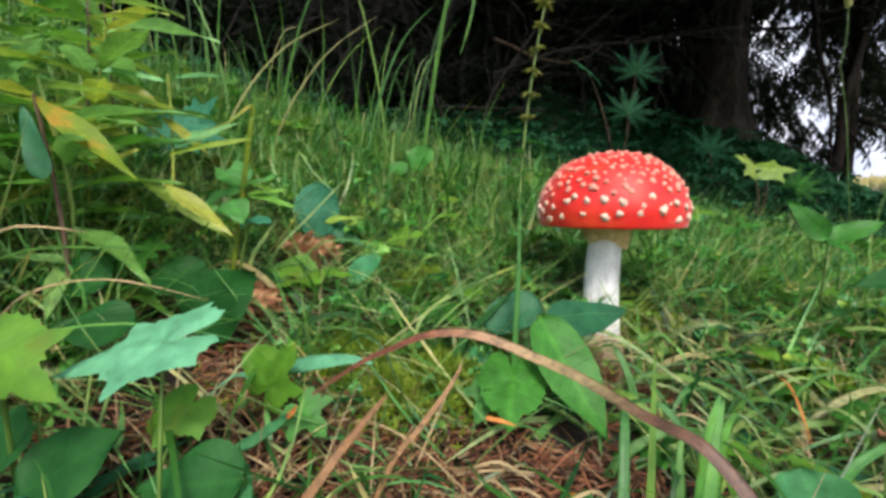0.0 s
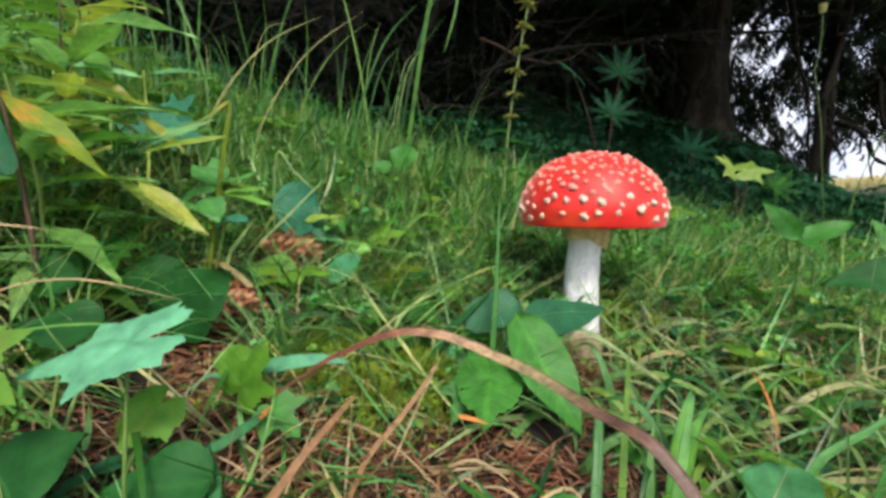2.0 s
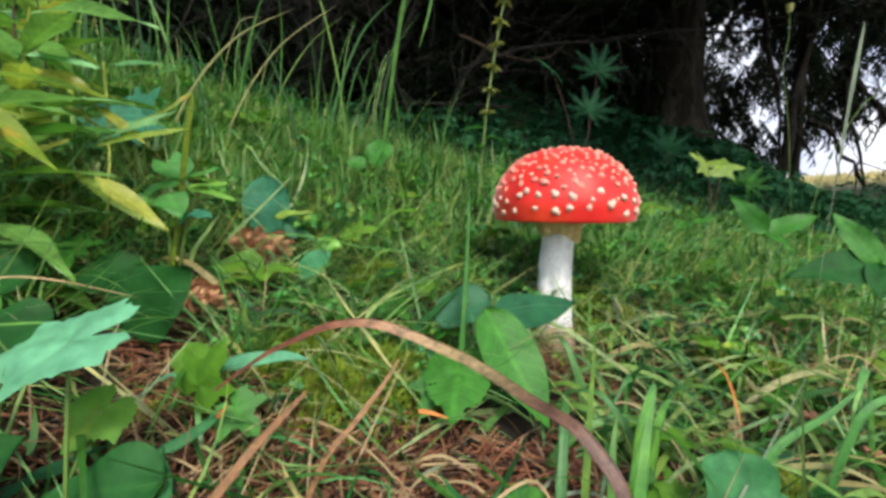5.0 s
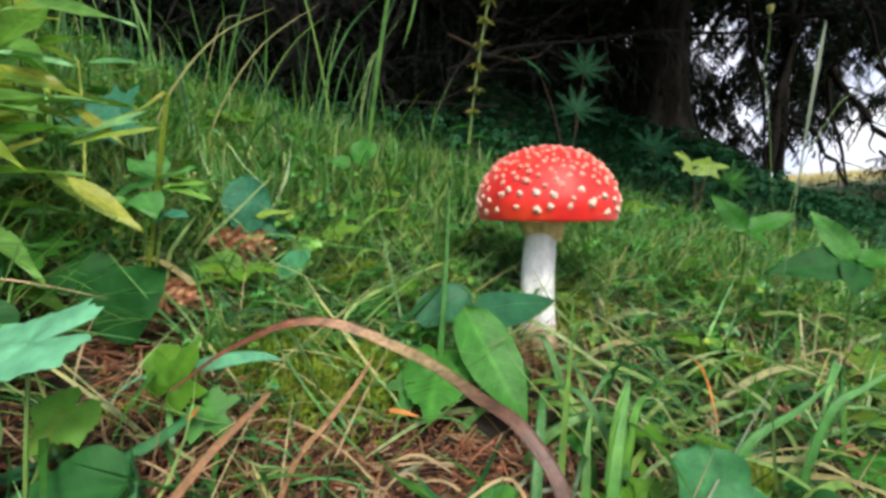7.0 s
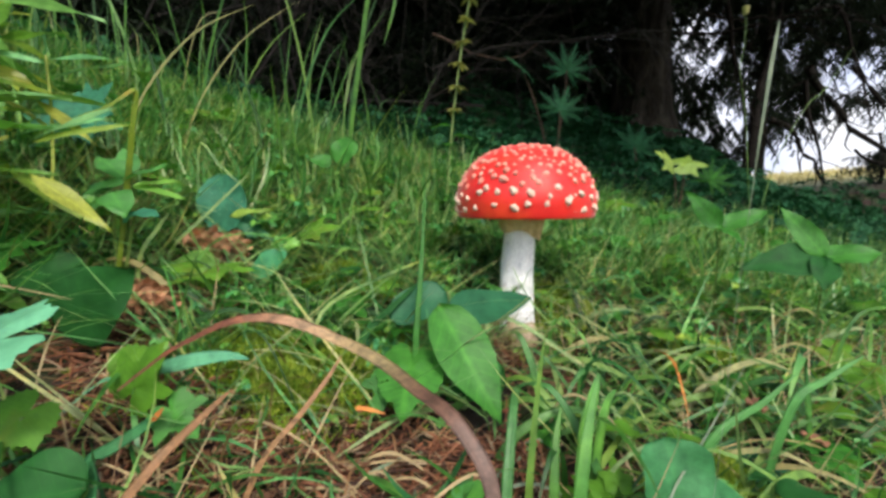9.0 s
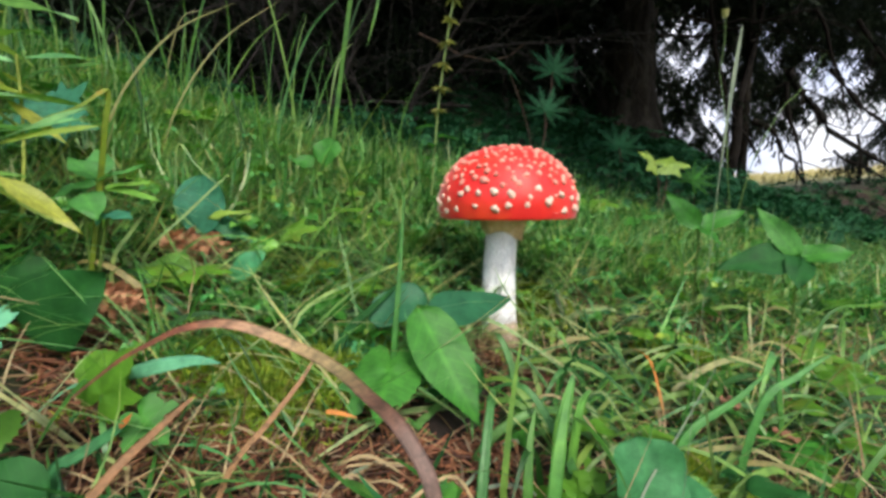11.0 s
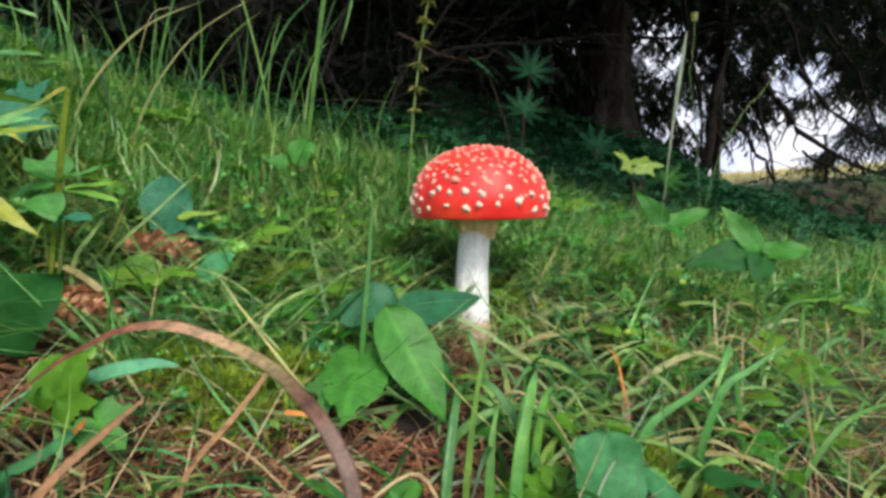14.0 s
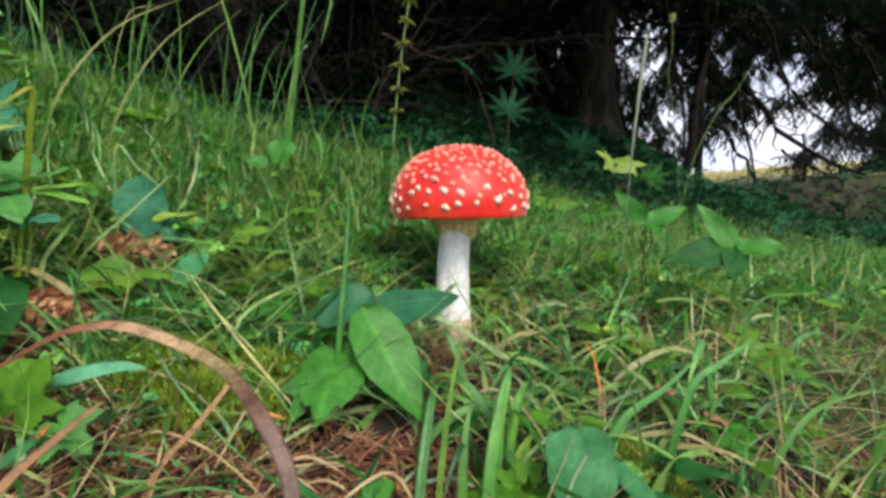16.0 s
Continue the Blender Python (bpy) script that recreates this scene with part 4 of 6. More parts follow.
# its pale bluish colour holds the sky's reflection on the blade
blade("pale_blade", [root(-0.135, 0.205), (-0.1180, 0.2429, 0.0183), (-0.0965, 0.2351, 0.0244), (-0.0744, 0.2275, 0.0321), (-0.0572, 0.2203, 0.0375), (-0.0421, 0.2162, 0.0404), (-0.0304, 0.2123, 0.0402)], 0.0095, LEAF_SKY, "broad green blade bent over, painted pale with sky reflection", taper=4, start=-0.25, grow=2.2, normal=(0, -0.7, 0.7))
blade("green_blade", [root(-0.07, 0.128), (-0.0698, 0.1626, 0.0063), (-0.0876, 0.1911, 0.0064), (-0.0829, 0.1988, 0.0086), (-0.0750, 0.2031, 0.0131), (-0.0685, 0.2047, 0.0181), (-0.0658, 0.2056, 0.0212)], 0.0052, BLADE_TEAL, "bluish green blade with a dying tip", normal=(0.2, -0.8, 0.55), taper=5)
blade("green_blade", [root(0.046, 0.279), (0.047, 0.283, 0.015), (0.053, 0.312, 0.075), (0.057, 0.338, 0.125)], 0.0042, LEAF_MID, "upright dark green grass blade", normal=(0, -1, 0.1))
blade("green_blade", [root(0.0, 0.288), (0.013, 0.300, 0.021), (0.034, 0.315, 0.040), (0.056, 0.332, 0.056)], 0.0062, LEAF_DARK, "dark green blade leaning over the leaves", normal=(0.3, -0.9, 0.3), taper=3)
blade("green_blade", [root(0.128, 0.214), (0.131, 0.216, -0.005), (0.136, 0.220, 0.010), (0.141, 0.224, 0.022)], 0.0075, GRASS, "short upright green grass blade", normal=(0, -1, 0.1), taper=4)
blade("green_blade", [root(0.137, 0.220), (0.141, 0.221, -0.01), (0.146, 0.224, 0.006), (0.152, 0.226, 0.012)], 0.006, GRASS, "short upright green grass blade", normal=(0.2, -1, 0.1), taper=4)
blade("grass_stalk", [root(0.166, 0.175), (0.166, 0.168, 0.0), (0.1655, 0.164, 0.06), (0.168, 0.162, 0.12), (0.1725, 0.1637, 0.155), (0.176, 0.165, 0.176)], 0.0015, STEM_PALE, "tall pale green grass stalk with a cut tip", normal=(0, -1, 0.05), taper=14, start=-2.2)
blade("green_blade", [root(0.235, 0.225), (0.250, 0.222, -0.002), (0.272, 0.224, 0.013), (0.296, 0.225, 0.026)], 0.0045, LEAF_SOFT, "broad green grass blade leaning over", normal=(0, -0.6, 0.8), taper=3)
blade("orange_leaf", [(0.0207, 0.1770, 0.0316), (0.0265, 0.1760, 0.0309), (0.0325, 0.1749, 0.0295)], 0.0021, ORANGE_LEAF, "curled orange dead leaf tip", "leaf")
blade("orange_leaf", [(-0.0684, 0.2016, 0.0183), (-0.0660, 0.2025, 0.0203), (-0.0642, 0.2035, 0.0231)], 0.0032, ORANGE_LEAF, "orange tip of a dying blade", "leaf")
blade("orange_leaf", [(0.062, 0.208, -0.024), (0.070, 0.206, -0.022), (0.080, 0.203, -0.026)], 0.0045, ORANGE_LEAF, "small orange leaf on the litter", "leaf")
blade("orange_leaf", [(0.237, 0.335, -0.005), (0.226, 0.29, 0.0), (0.213, 0.253, -0.020)], 0.003, ORANGE_LEAF, "narrow orange dead blade in grass", "leaf", normal=(0.3, -0.4, 0.8))
blade("orange_leaf", [(0.395, 0.552, -0.022), (0.42, 0.556, -0.018), (0.46, 0.55, -0.03)], 0.008, ORANGE_LEAF, "faded orange leaf lying in grass", "leaf")


blade("drooping_blade", [root(-0.05, 0.70), (-0.03, 0.69, 0.25), (0.0, 0.675, 0.42), (0.030, 0.663, 0.46), (0.035, 0.661, 0.40), (0.017, 0.655, 0.328)], 0.006, GRASS_TALL, "tall yellow-green blade with a drooping tip", normal=(0.3, -1, 0.1), taper=5)
for pts, w, m in [([root(-0.24, 0.21), (-0.225, 0.205, 0.07), (-0.199, 0.205, 0.103), (-0.166, 0.216, 0.102)], 0.0035, STRAW), ([root(-0.28, 0.24), (-0.25, 0.235, 0.075), (-0.21, 0.235, 0.092), (-0.15, 0.25, 0.09)], 0.003, GRASS_TALL),
                  ([root(-0.25, 0.23), (-0.22, 0.23, 0.065), (-0.18, 0.24, 0.075), (-0.13, 0.25, 0.062)], 0.0022, STRAW), ([root(-0.21, 0.19), (-0.19, 0.19, 0.05), (-0.14, 0.2, 0.062), (-0.08, 0.22, 0.045)], 0.0018, GRASS),
                  ([root(-0.14, 0.36), (-0.10, 0.37, 0.085), (-0.02, 0.38, 0.075), (0.06, 0.38, 0.068)], 0.002, GRASS), ([root(0.19, 0.33), (0.185, 0.32, 0.0), (0.20, 0.30, 0.01), (0.215, 0.27, -0.02)], 0.003, GRASS_DARK),
                  ([root(0.155, 0.36), (0.163, 0.35, 0.015), (0.18, 0.335, 0.005), (0.188, 0.325, -0.025)], 0.003, GRASS), ([root(-0.17, 0.42), (-0.15, 0.41, 0.10), (-0.115, 0.40, 0.13), (-0.09, 0.395, 0.146)], 0.0022, GRASS)]:
    blade("bent_blade", pts, w, m, "long thin fading blade bent sideways", group="bent blades")
for pts, w, m in [([root(0.148, 0.178), (0.156, 0.183, -0.022), (0.19, 0.206, -0.004), (0.232, 0.234, 0.019)], 0.001, STEM_PALE), ([root(0.19, 0.22), (0.205, 0.222, -0.018), (0.24, 0.228, 0.0), (0.262, 0.232, 0.014)], 0.0052, LEAF_SOFT),
                  ([root(0.117, 0.19), (0.121, 0.195, -0.015), (0.128, 0.204, 0.008), (0.135, 0.211, 0.026)], 0.0065, GRASS), ([root(0.105, 0.185), (0.106, 0.19, -0.02), (0.11, 0.2, 0.0), (0.116, 0.21, 0.012)], 0.005, GRASS_TALL),
                  ([root(0.16, 0.30), (0.165, 0.29, 0.0), (0.178, 0.272, 0.005), (0.2, 0.25, -0.02)], 0.0035, GRASS_DARK), ([root(0.30, 0.255), (0.285, 0.25, 0.01), (0.27, 0.24, 0.015), (0.25, 0.225, -0.005)], 0.006, GRASS),
                  ([root(0.2, 0.28), (0.235, 0.28, 0.01), (0.29, 0.27, 0.0), (0.36, 0.25, -0.02)], 0.0022, GRASS_TALL),
                  ([root(0.27, 0.2), (0.3, 0.2, -0.02), (0.34, 0.21, -0.01), (0.4, 0.22, -0.012)], 0.003, GRASS_TALL), ([root(0.35, 0.3), (0.37, 0.3, 0.02), (0.41, 0.3, 0.032), (0.46, 0.29, 0.03)], 0.0025, GRASS_TALL),
                  ([root(0.09, 0.2), (0.075, 0.2, -0.015), (0.05, 0.19, -0.02), (0.03, 0.175, -0.03)], 0.0018, STRAW), ([root(0.12, 0.25), (0.13, 0.245, 0.0), (0.15, 0.235, -0.005), (0.165, 0.22, -0.03)], 0.0014, STRAW),
                  ([root(-0.06, 0.24), (-0.04, 0.235, 0.0), (-0.01, 0.22, -0.005), (0.02, 0.2, -0.022)], 0.0015, STRAW)]:
    blade("arching_blade", pts, w, m, "long arching grass blade above the litter", group="arching blades")


def chip(a, b, width, label):
    """A curled flake of bark."""
    a, b = Vector(a), Vector(b)
    v = []
    for k in range(7):
        c = a.lerp(b, k / 6) + Vector((0, 0, 0.0015 * math.sin(2.2 * k)))
        w = width * (0.4 + 0.6 * math.sin(math.pi * (k + 0.6) / 7.2)) * (1 + 0.2 * math.sin(5 * k))
        for q in range(8):
            t = 2 * math.pi * q / 8
            v.append((c.x + 0.25 * w * math.cos(t), c.y + w * 0.5 * math.cos(t), c.z + w * 0.22 * math.sin(t) + 0.12 * w * math.cos(2 * t)))
    ob = put("bark_chip", mesh_from("bark_chip", np.array(v) - np.array(a), grid_tris(7, 8, True)), DEBRIS)
    ob.location = a
    tagged(ob, label, "bark", "bark chips")


chip((0.258, 0.262, -0.017), (0.268, 0.257, -0.019), 0.011, "reddish brown bark chip in the grass")
chip((0.281, 0.245, -0.030), (0.293, 0.238, -0.034), 0.007, "reddish brown bark chip in the grass")
for i, (x, y, ang) in enumerate([(-0.035, 0.195, 0.4), (0.02, 0.185, 2.2), (-0.06, 0.18, 1.2), (0.06, 0.2, 2.8), (0.3, 0.46, 0.2), (0.35, 0.45, 0.8), (0.33, 0.49, 2.6), (0.14, 0.335, 1.0), (0.125, 0.32, 0.2), (0.28, 0.23, 2.0)]):
    z = float(bumpy(x, y)) + 0.006
    chip((x, y, z), (x + 0.018 * math.cos(ang), y + 0.018 * math.sin(ang), z + 0.002), 0.006, "small brown bark flake on the litter")

blade("green_blade", [root(0.41, 0.46), (0.42, 0.455, 0.06), (0.437, 0.453, 0.150), (0.468, 0.453, 0.210), (0.487, 0.452, 0.229), (0.515, 0.451, 0.272)], 0.0008, STEM_GREEN, "thin arching pale green stalk", normal=(0, -1, 0.1), taper=8)
r = random.Random(91)
for i in range(300):
    if i < 240:
        y = r.uniform(0.19, 0.5)
        x = r.uniform(0.085, 0.03 + 1.25 * y)
    else:
        y = r.uniform(0.26, 0.5)
        x = r.uniform(-0.12, 0.1)
    if math.hypot(x - 0.155, y - 0.42) < 0.05 or math.hypot(x - 0.165, y - 0.19) < 0.025:
        continue
    a, ln, h = r.uniform(0, 6.28), r.uniform(0.05, 0.15), r.uniform(0.014, 0.045)
    dx, dy = math.cos(a) * ln, math.sin(a) * ln * 0.6
    if math.hypot(x + dx - 0.155, y + dy - 0.42) < 0.04 or (i < 240 and x + dx < 0.09) or y + dy < 0.17:
        continue
    b, z1, z2 = root(x, y), float(bumpy(x + 0.6 * dx, y + 0.6 * dy)), float(bumpy(x + dx, y + dy))
    blade("arching_blade", [b, (x + 0.22 * dx, y + 0.22 * dy, b[2] + 0.75 * h), (x + 0.6 * dx, y + 0.6 * dy, max(b[2], z1) + h), (x + dx, y + dy, z2 + h * r.uniform(0.15, 0.9))],
          r.choice((0.0012, 0.002, 0.0028, 0.004, 0.0055)), LONG_BLADE, "long arching grass blade above the litter", normal=(r.uniform(-0.3, 0.3), -0.6, 0.8), group="arching blades", taper=3)
blade("bent_blade", [root(-0.165, 0.335), (-0.149, 0.34, 0.136), (-0.145, 0.34, 0.162), (-0.141, 0.34, 0.184), (-0.143, 0.338, 0.187), (-0.154, 0.33, 0.175), (-0.172, 0.325, 0.167)], 0.004, LEAF_TURNING, "olive green blade snapped over near its top", normal=(0.1, -1, 0.2), taper=3, group="bent blades")
blade("bent_blade", [root(-0.15, 0.38), (-0.146, 0.38, 0.072), (-0.122, 0.4, 0.104), (-0.093, 0.42, 0.139)], 0.0024, STRANDS, "pale straight stalk leaning across the leaves", normal=(0.1, -0.9, 0.3), taper=6, group="bent blades")
blade("bent_blade", [root(-0.151, 0.34), (-0.147, 0.34, 0.071), (-0.138, 0.345, 0.09), (-0.129, 0.35, 0.105)], 0.003, STRANDS, "pale straight stalk leaning across the leaves", normal=(0.1, -0.9, 0.3), taper=6, group="bent blades")
blade("bent_blade", [root(-0.018, 0.3), (-0.014, 0.3, 0.039), (0.028, 0.36, 0.054), (0.071, 0.42, 0.061)], 0.0022, STRANDS, "pale straight stalk leaning across the leaves", normal=(0.1, -0.9, 0.3), taper=6, group="bent blades")
blade("bent_blade", [root(-0.149, 0.44), (-0.145, 0.44, 0.161), (-0.124, 0.43, 0.145), (-0.103, 0.42, 0.127)], 0.0018, STRANDS, "pale straight stalk leaning across the leaves", normal=(0.1, -0.9, 0.3), taper=6, group="bent blades")
# tall single grasses against the dark trees
r = random.Random(31)
for x, y, h, w, lx in [(-0.35, 0.93, 0.34, 0.009, 0.14), (-0.262, 0.93, 0.30, 0.006, 0.01), (-0.30, 0.80, 0.28, 0.005, -0.05), (-0.16, 0.85, 0.27, 0.004, 0.06),
                       (-0.10, 0.80, 0.28, 0.004, 0.12), (-0.06, 0.83, 0.22, 0.004, -0.01), (-0.21, 1.0, 0.3, 0.004, 0.03), (-0.02, 0.95, 0.22, 0.004, -0.03), (-0.44, 0.85, 0.34, 0.006, 0.05),
                       (-0.5, 0.95, 0.34, 0.006, -0.04), (-0.58, 0.9, 0.36, 0.006, 0.02), (-0.40, 1.05, 0.32, 0.005, 0.02), (-0.12, 1.0, 0.26, 0.003, 0.05), (0.05, 0.9, 0.22, 0.003, 0.06)]:
    b, w = root(x, y), w * 0.62
    blade("tall_grass", [b, (x + lx * 0.15, y, b[2] + h * 0.35), (x + lx * 0.5, y + r.uniform(-0.02, 0.02), b[2] + h * 0.72), (x + lx, y + r.uniform(-0.05, 0.03), b[2] + h)], w, GRASS_TALL,
          "tall upright green grass blade", normal=(r.uniform(-0.5, 0.5), -1, 0.1), group="tall grasses")


for i in range(18):
    x, y = r.uniform(-0.72, -0.05), r.uniform(0.62, 0.95)
    b, h, lx = root(x, y), r.uniform(0.2, 0.42), r.uniform(-0.16, 0.2)
    blade("tall_grass", [b, (x + lx * 0.2, y, b[2] + h * 0.4), (x + lx * 0.55, y, b[2] + h * 0.75), (x + lx, y + r.uniform(-0.03, 0.03), b[2] + h * r.uniform(0.85, 1.05))], r.uniform(0.002, 0.0058), LONG_BLADE,
          "broad green grass blade standing on the bank", normal=(r.uniform(-0.6, 0.6), -1, 0.1), group="tall grasses")
for i in range(26):
    x, y = r.uniform(-0.75, 0.02), r.uniform(0.9, 1.35)
    b, h, lx = root(x, y), r.uniform(0.16, 0.32), r.uniform(-0.09, 0.12)
    blade("tall_grass", [b, (x + lx * 0.2, y, b[2] + h * 0.4), (x + lx * 0.55, y, b[2] + h * 0.75), (x + lx, y + r.uniform(-0.03, 0.03), b[2] + h * r.uniform(0.8, 1.05))], r.uniform(0.0016, 0.0034), LONG_BLADE,
          "thin pale grass blade before the dark thicket", normal=(r.uniform(-0.5, 0.5), -1, 0.1), group="tall grasses")


r = random.Random(23)
for i in range(70):
    x, y, a, ln = r.uniform(-0.13, 0.12), r.uniform(0.125, 0.25), r.uniform(0, 6.28), r.uniform(0.03, 0.075)
    b, dx, dy = root(x, y, 0.004), math.cos(a) * ln, math.sin(a) * ln * 0.7
    blade("dead_stalk", [b, (x + 0.5 * dx, y + 0.5 * dy, float(bumpy(x + 0.5 * dx, y + 0.5 * dy)) + r.uniform(0.008, 0.018)), (x + dx, y + dy, float(bumpy(x + dx, y + dy)) + 0.006)], r.choice((0.0009, 0.0013, 0.0018)),
          r.choice((STRAW, STRAW, BROWN_BLADE, STEM_PALE)), "thin dry stalk lying on the needle litter", "stalk", group="dead stalks", taper=6)


# ---- spruce cones, gnawed and open ----
def cone(a, b, radius, label):
    a, b = Vector(a), Vector(b)
    th = thing("spruce_cone", a, label, "cone", "cones")
    d = (b - a)
    q = d.to_track_quat("Z", "Y").to_matrix().to_4x4()
    v, t = tube([(0, 0, s * d.length) for s in np.linspace(0, 1, 7)], radius * 0.4, radius * 0.25, 10)
    put("core", mesh_from("core", v, t), CONE, th, at=q)
    sc_v, sc_t, sc_uv = leaf_grid(rounded, 1.0, 0.85, 0.2, -0.25, 0.05, nu=6, nv=5, seed=3)
    back = sc_v.copy(); back[:, 2] -= 0.05
    nv = len(sc_v)
    me = mesh_from("scale", np.concatenate([sc_v, back]), sc_t + [(c + nv, e + nv, f + nv) for c, f, e in sc_t])
    me.materials.append(CONE)
    rr = random.Random(9)
    for i in range(120):
        s = (i + 0.5) / 120
        rad = radius * (0.55 + 0.5 * math.sin(math.pi * min(1, s * 0.85 + 0.12)))
        az = i * 137.5
        m = q @ Matrix.Translation((0, 0, s * d.length)) @ pose(0, 0, 0, 0, 0, az) @ pose(0, radius * 0.2, 0, 48 + rr.uniform(-30, 25), rr.uniform(-25, 25), rr.uniform(-25, 25)) @ Matrix.Diagonal((rad * 0.55, rad * 1.05, rad * 0.5, 1))
        put("scale", me, None, th, at=m)


cone((-0.150, 0.418, 0.078), (-0.103, 0.410, 0.073), 0.017, "brown open spruce cone lying in grass")
cone((-0.158, 0.334, 0.050), (-0.123, 0.326, 0.043), 0.014, "brown gnawed spruce cone under leaves")


# ---- plants near the spruce ----
def palmate(xy, leaves, label, mat, width, shape=FERNY, floor=0.16, name="palmate_plant"):
    base = root(*xy)
    th = thing(name, base, label, "plant", "palmate plants")
    for c, tilt in leaves:
        add_stem(th, bend_line(base, c, (0.01, 0, 0.01)), 0.002, 0.0014, STEM_BROWN)
        add_leaf(th, c, (c[0] + tilt[0], c[1] + tilt[1], c[2] + tilt[2]), (0, -0.8, 0.6), width * 1.15, mat, lobes=shape, floor=floor, droop=0.25)


palmate((0.50, 1.36), [((0.540, 1.345, 0.505), (0.02, -0.03, 0.075)), ((0.405, 1.36, 0.515), (-0.035, -0.05, 0.01)), ((0.515, 1.33, 0.385), (0.02, -0.025, 0.068))], "deep-cut palmate green leaves on thin brown stalks", LEAF_BLUE, 0.085)
palmate((0.74, 1.31), [((0.737, 1.297, 0.275), (0.015, -0.03, 0.06))], "low plant with a deep-cut palmate leaf", LEAF_BLUE, 0.085)
palmate((0.85, 1.12), [((0.84, 1.10, 0.165), (0.03, -0.02, 0.045))], "low plant with a deep-cut palmate leaf", LEAF_MID, 0.06)
palmate((0.71, 1.05), [((0.690, 1.036, 0.204), (-0.042, -0.02, 0.030)), ((0.722, 1.034, 0.200), (0.06, -0.01, 0.006))], "small plant with pale yellow lobed leaves", LEAF_PALE, 0.042, MAPLE, 0.55, "yellow_leaf_plant")


def flower_stalk():
    base = root(0.107, 0.70)
    th = thing("flower_stalk", base, "faded yellow flower stalk with whorls of small blooms", "plant")
    top = Vector((0.168, 0.745, 0.52))
    line = bend_line(base, top, (-0.01, 0, 0), 12)
    add_stem(th, line, 0.0018, 0.0012, STEM_GREEN)
    o = Vector(base)
    r = random.Random(3)
    for k in range(8):
        s = 0.42 + 0.58 * k / 7.5
        i = min(int(s * 11), 10)
        c = line[i].lerp(line[i + 1], s * 11 - i)
        pieces = []
        for q in range(7):
            a = 2 * math.pi * q / 7 + k
            v, t, _ = leaf_grid(ovate, 0.016 * r.uniform(0.7, 1.2), 0.009, 0.4, 0.4, 0.1, nu=6, nv=5, seed=q)
            m = leaf_pose(c, c + Vector((math.cos(a), math.sin(a), r.uniform(-0.2, 0.5))), (0, 0, 1), o)
            pieces.append(([tuple(m @ Vector(p)) for p in v], t))
        v, t = joined(pieces)
        put("whorl", mesh_from("whorl", v, t), FLOWER, th, "faded yellow whorl")
    for k in range(10):
        s = 0.05 + 0.35 * k / 10
        i = int(s * 11)
        c = line[i].lerp(line[i + 1], s * 11 - i)
        a = k * 2.4
        d = Vector((math.cos(a), math.sin(a), 0.2))
        add_leaf(th, c, c + d * 0.035, (0, 0, 1), 0.016, LEAF_MID, droop=0.25)


flower_stalk()


def thin_weed(points, label, buds):
    th = thing("weed_stalk", points[0], label, "plant")
    line = []
    for k in range(len(points) - 1):
        line += bend_line(points[k], points[k + 1], (0.004, 0, 0), 5)[:-1]
    line.append(Vector(points[-1]))
    add_stem(th, line, 0.0007, 0.0005, STEM_GREEN)
    for c in buds:
        v, t = tube([(c[0], c[1], c[2] - 0.006), (c[0], c[1], c[2] - 0.003), (c[0], c[1], c[2] + 0.003), (c[0], c[1], c[2] + 0.006)], 0.004, 0.006, 8)
        put("bud", mesh_from("bud", v - np.array(points[0]), t), FLOWER, th)


thin_weed([root(0.66, 0.74), (0.645, 0.74, 0.16), (0.625, 0.75, 0.34), (0.633, 0.754, 0.435)], "thin weed stalk with a yellow bud", [(0.633, 0.754, 0.438)])


# ---- spruce tree ----
def bough_template(seed, hang=0.8, coarse=False):
    """A drooping spruce branch 1 long along +y with hanging twigs and needles."""
    r = random.Random(seed)
    pieces, axis = [], []
    n = 15
    for k in range(n):
        s = k / (n - 1)
        axis.append(Vector((0.05 * math.sin(3 * s + seed), s, -0.28 * s * s + 0.1 * max(0, s - 0.7))))
    pieces.append(tube(axis[::2], 0.016, 0.003, 4))
    for k in range(2, n, 2 if coarse else 1):
        for sgn in (-1, 1):
            ln = (0.34 - 0.2 * k / n) * r.uniform(0.6, 1.25)
            d = Vector((sgn * 0.6, 0.5 + r.uniform(-0.2, 0.2), -hang * r.uniform(0.4, 1.2))).normalized()
            p0 = axis[k]
            tw = [p0 + d * ln * q / 5 + Vector((0, 0, -0.25 * ln * (q / 5) ** 2)) for q in range(6)]
            v, t = [tuple(p0 - Vector((0.004, 0, 0))), tuple(p0 + Vector((0.004, 0, 0))), tuple(tw[3]), tuple(tw[5])], [(0, 1, 2), (0, 2, 3)]
            if coarse:
                v[0:2] = [tuple(p0 - Vector((0.014, 0, 0))), tuple(p0 + Vector((0.014, 0, 0)))]
            for q in range(22):
                s = (q + 0.5) / 22 * 5
                i = min(int(s), 4)
                c = tw[i].lerp(tw[i + 1], s - i)
                e = Vector((r.uniform(-1, 1), r.uniform(-1, 1), r.uniform(-0.9, 0.5))).normalized() * r.uniform(0.025, 0.05) + d * 0.02
                w = e.cross(d).normalized() * (0.02 if coarse else 0.009)
                i0 = len(v)
                v += [tuple(c - w), tuple(c + w), tuple(c + e)]
                t.append((i0, i0 + 1, i0 + 2))
            pieces.append((np.array(v), t))
    return joined(pieces)


BOUGHS = [bough_template(s) for s in range(3)]
COARSE_BOUGHS = [bough_template(s + 5, 1.1, True) for s in range(3)]


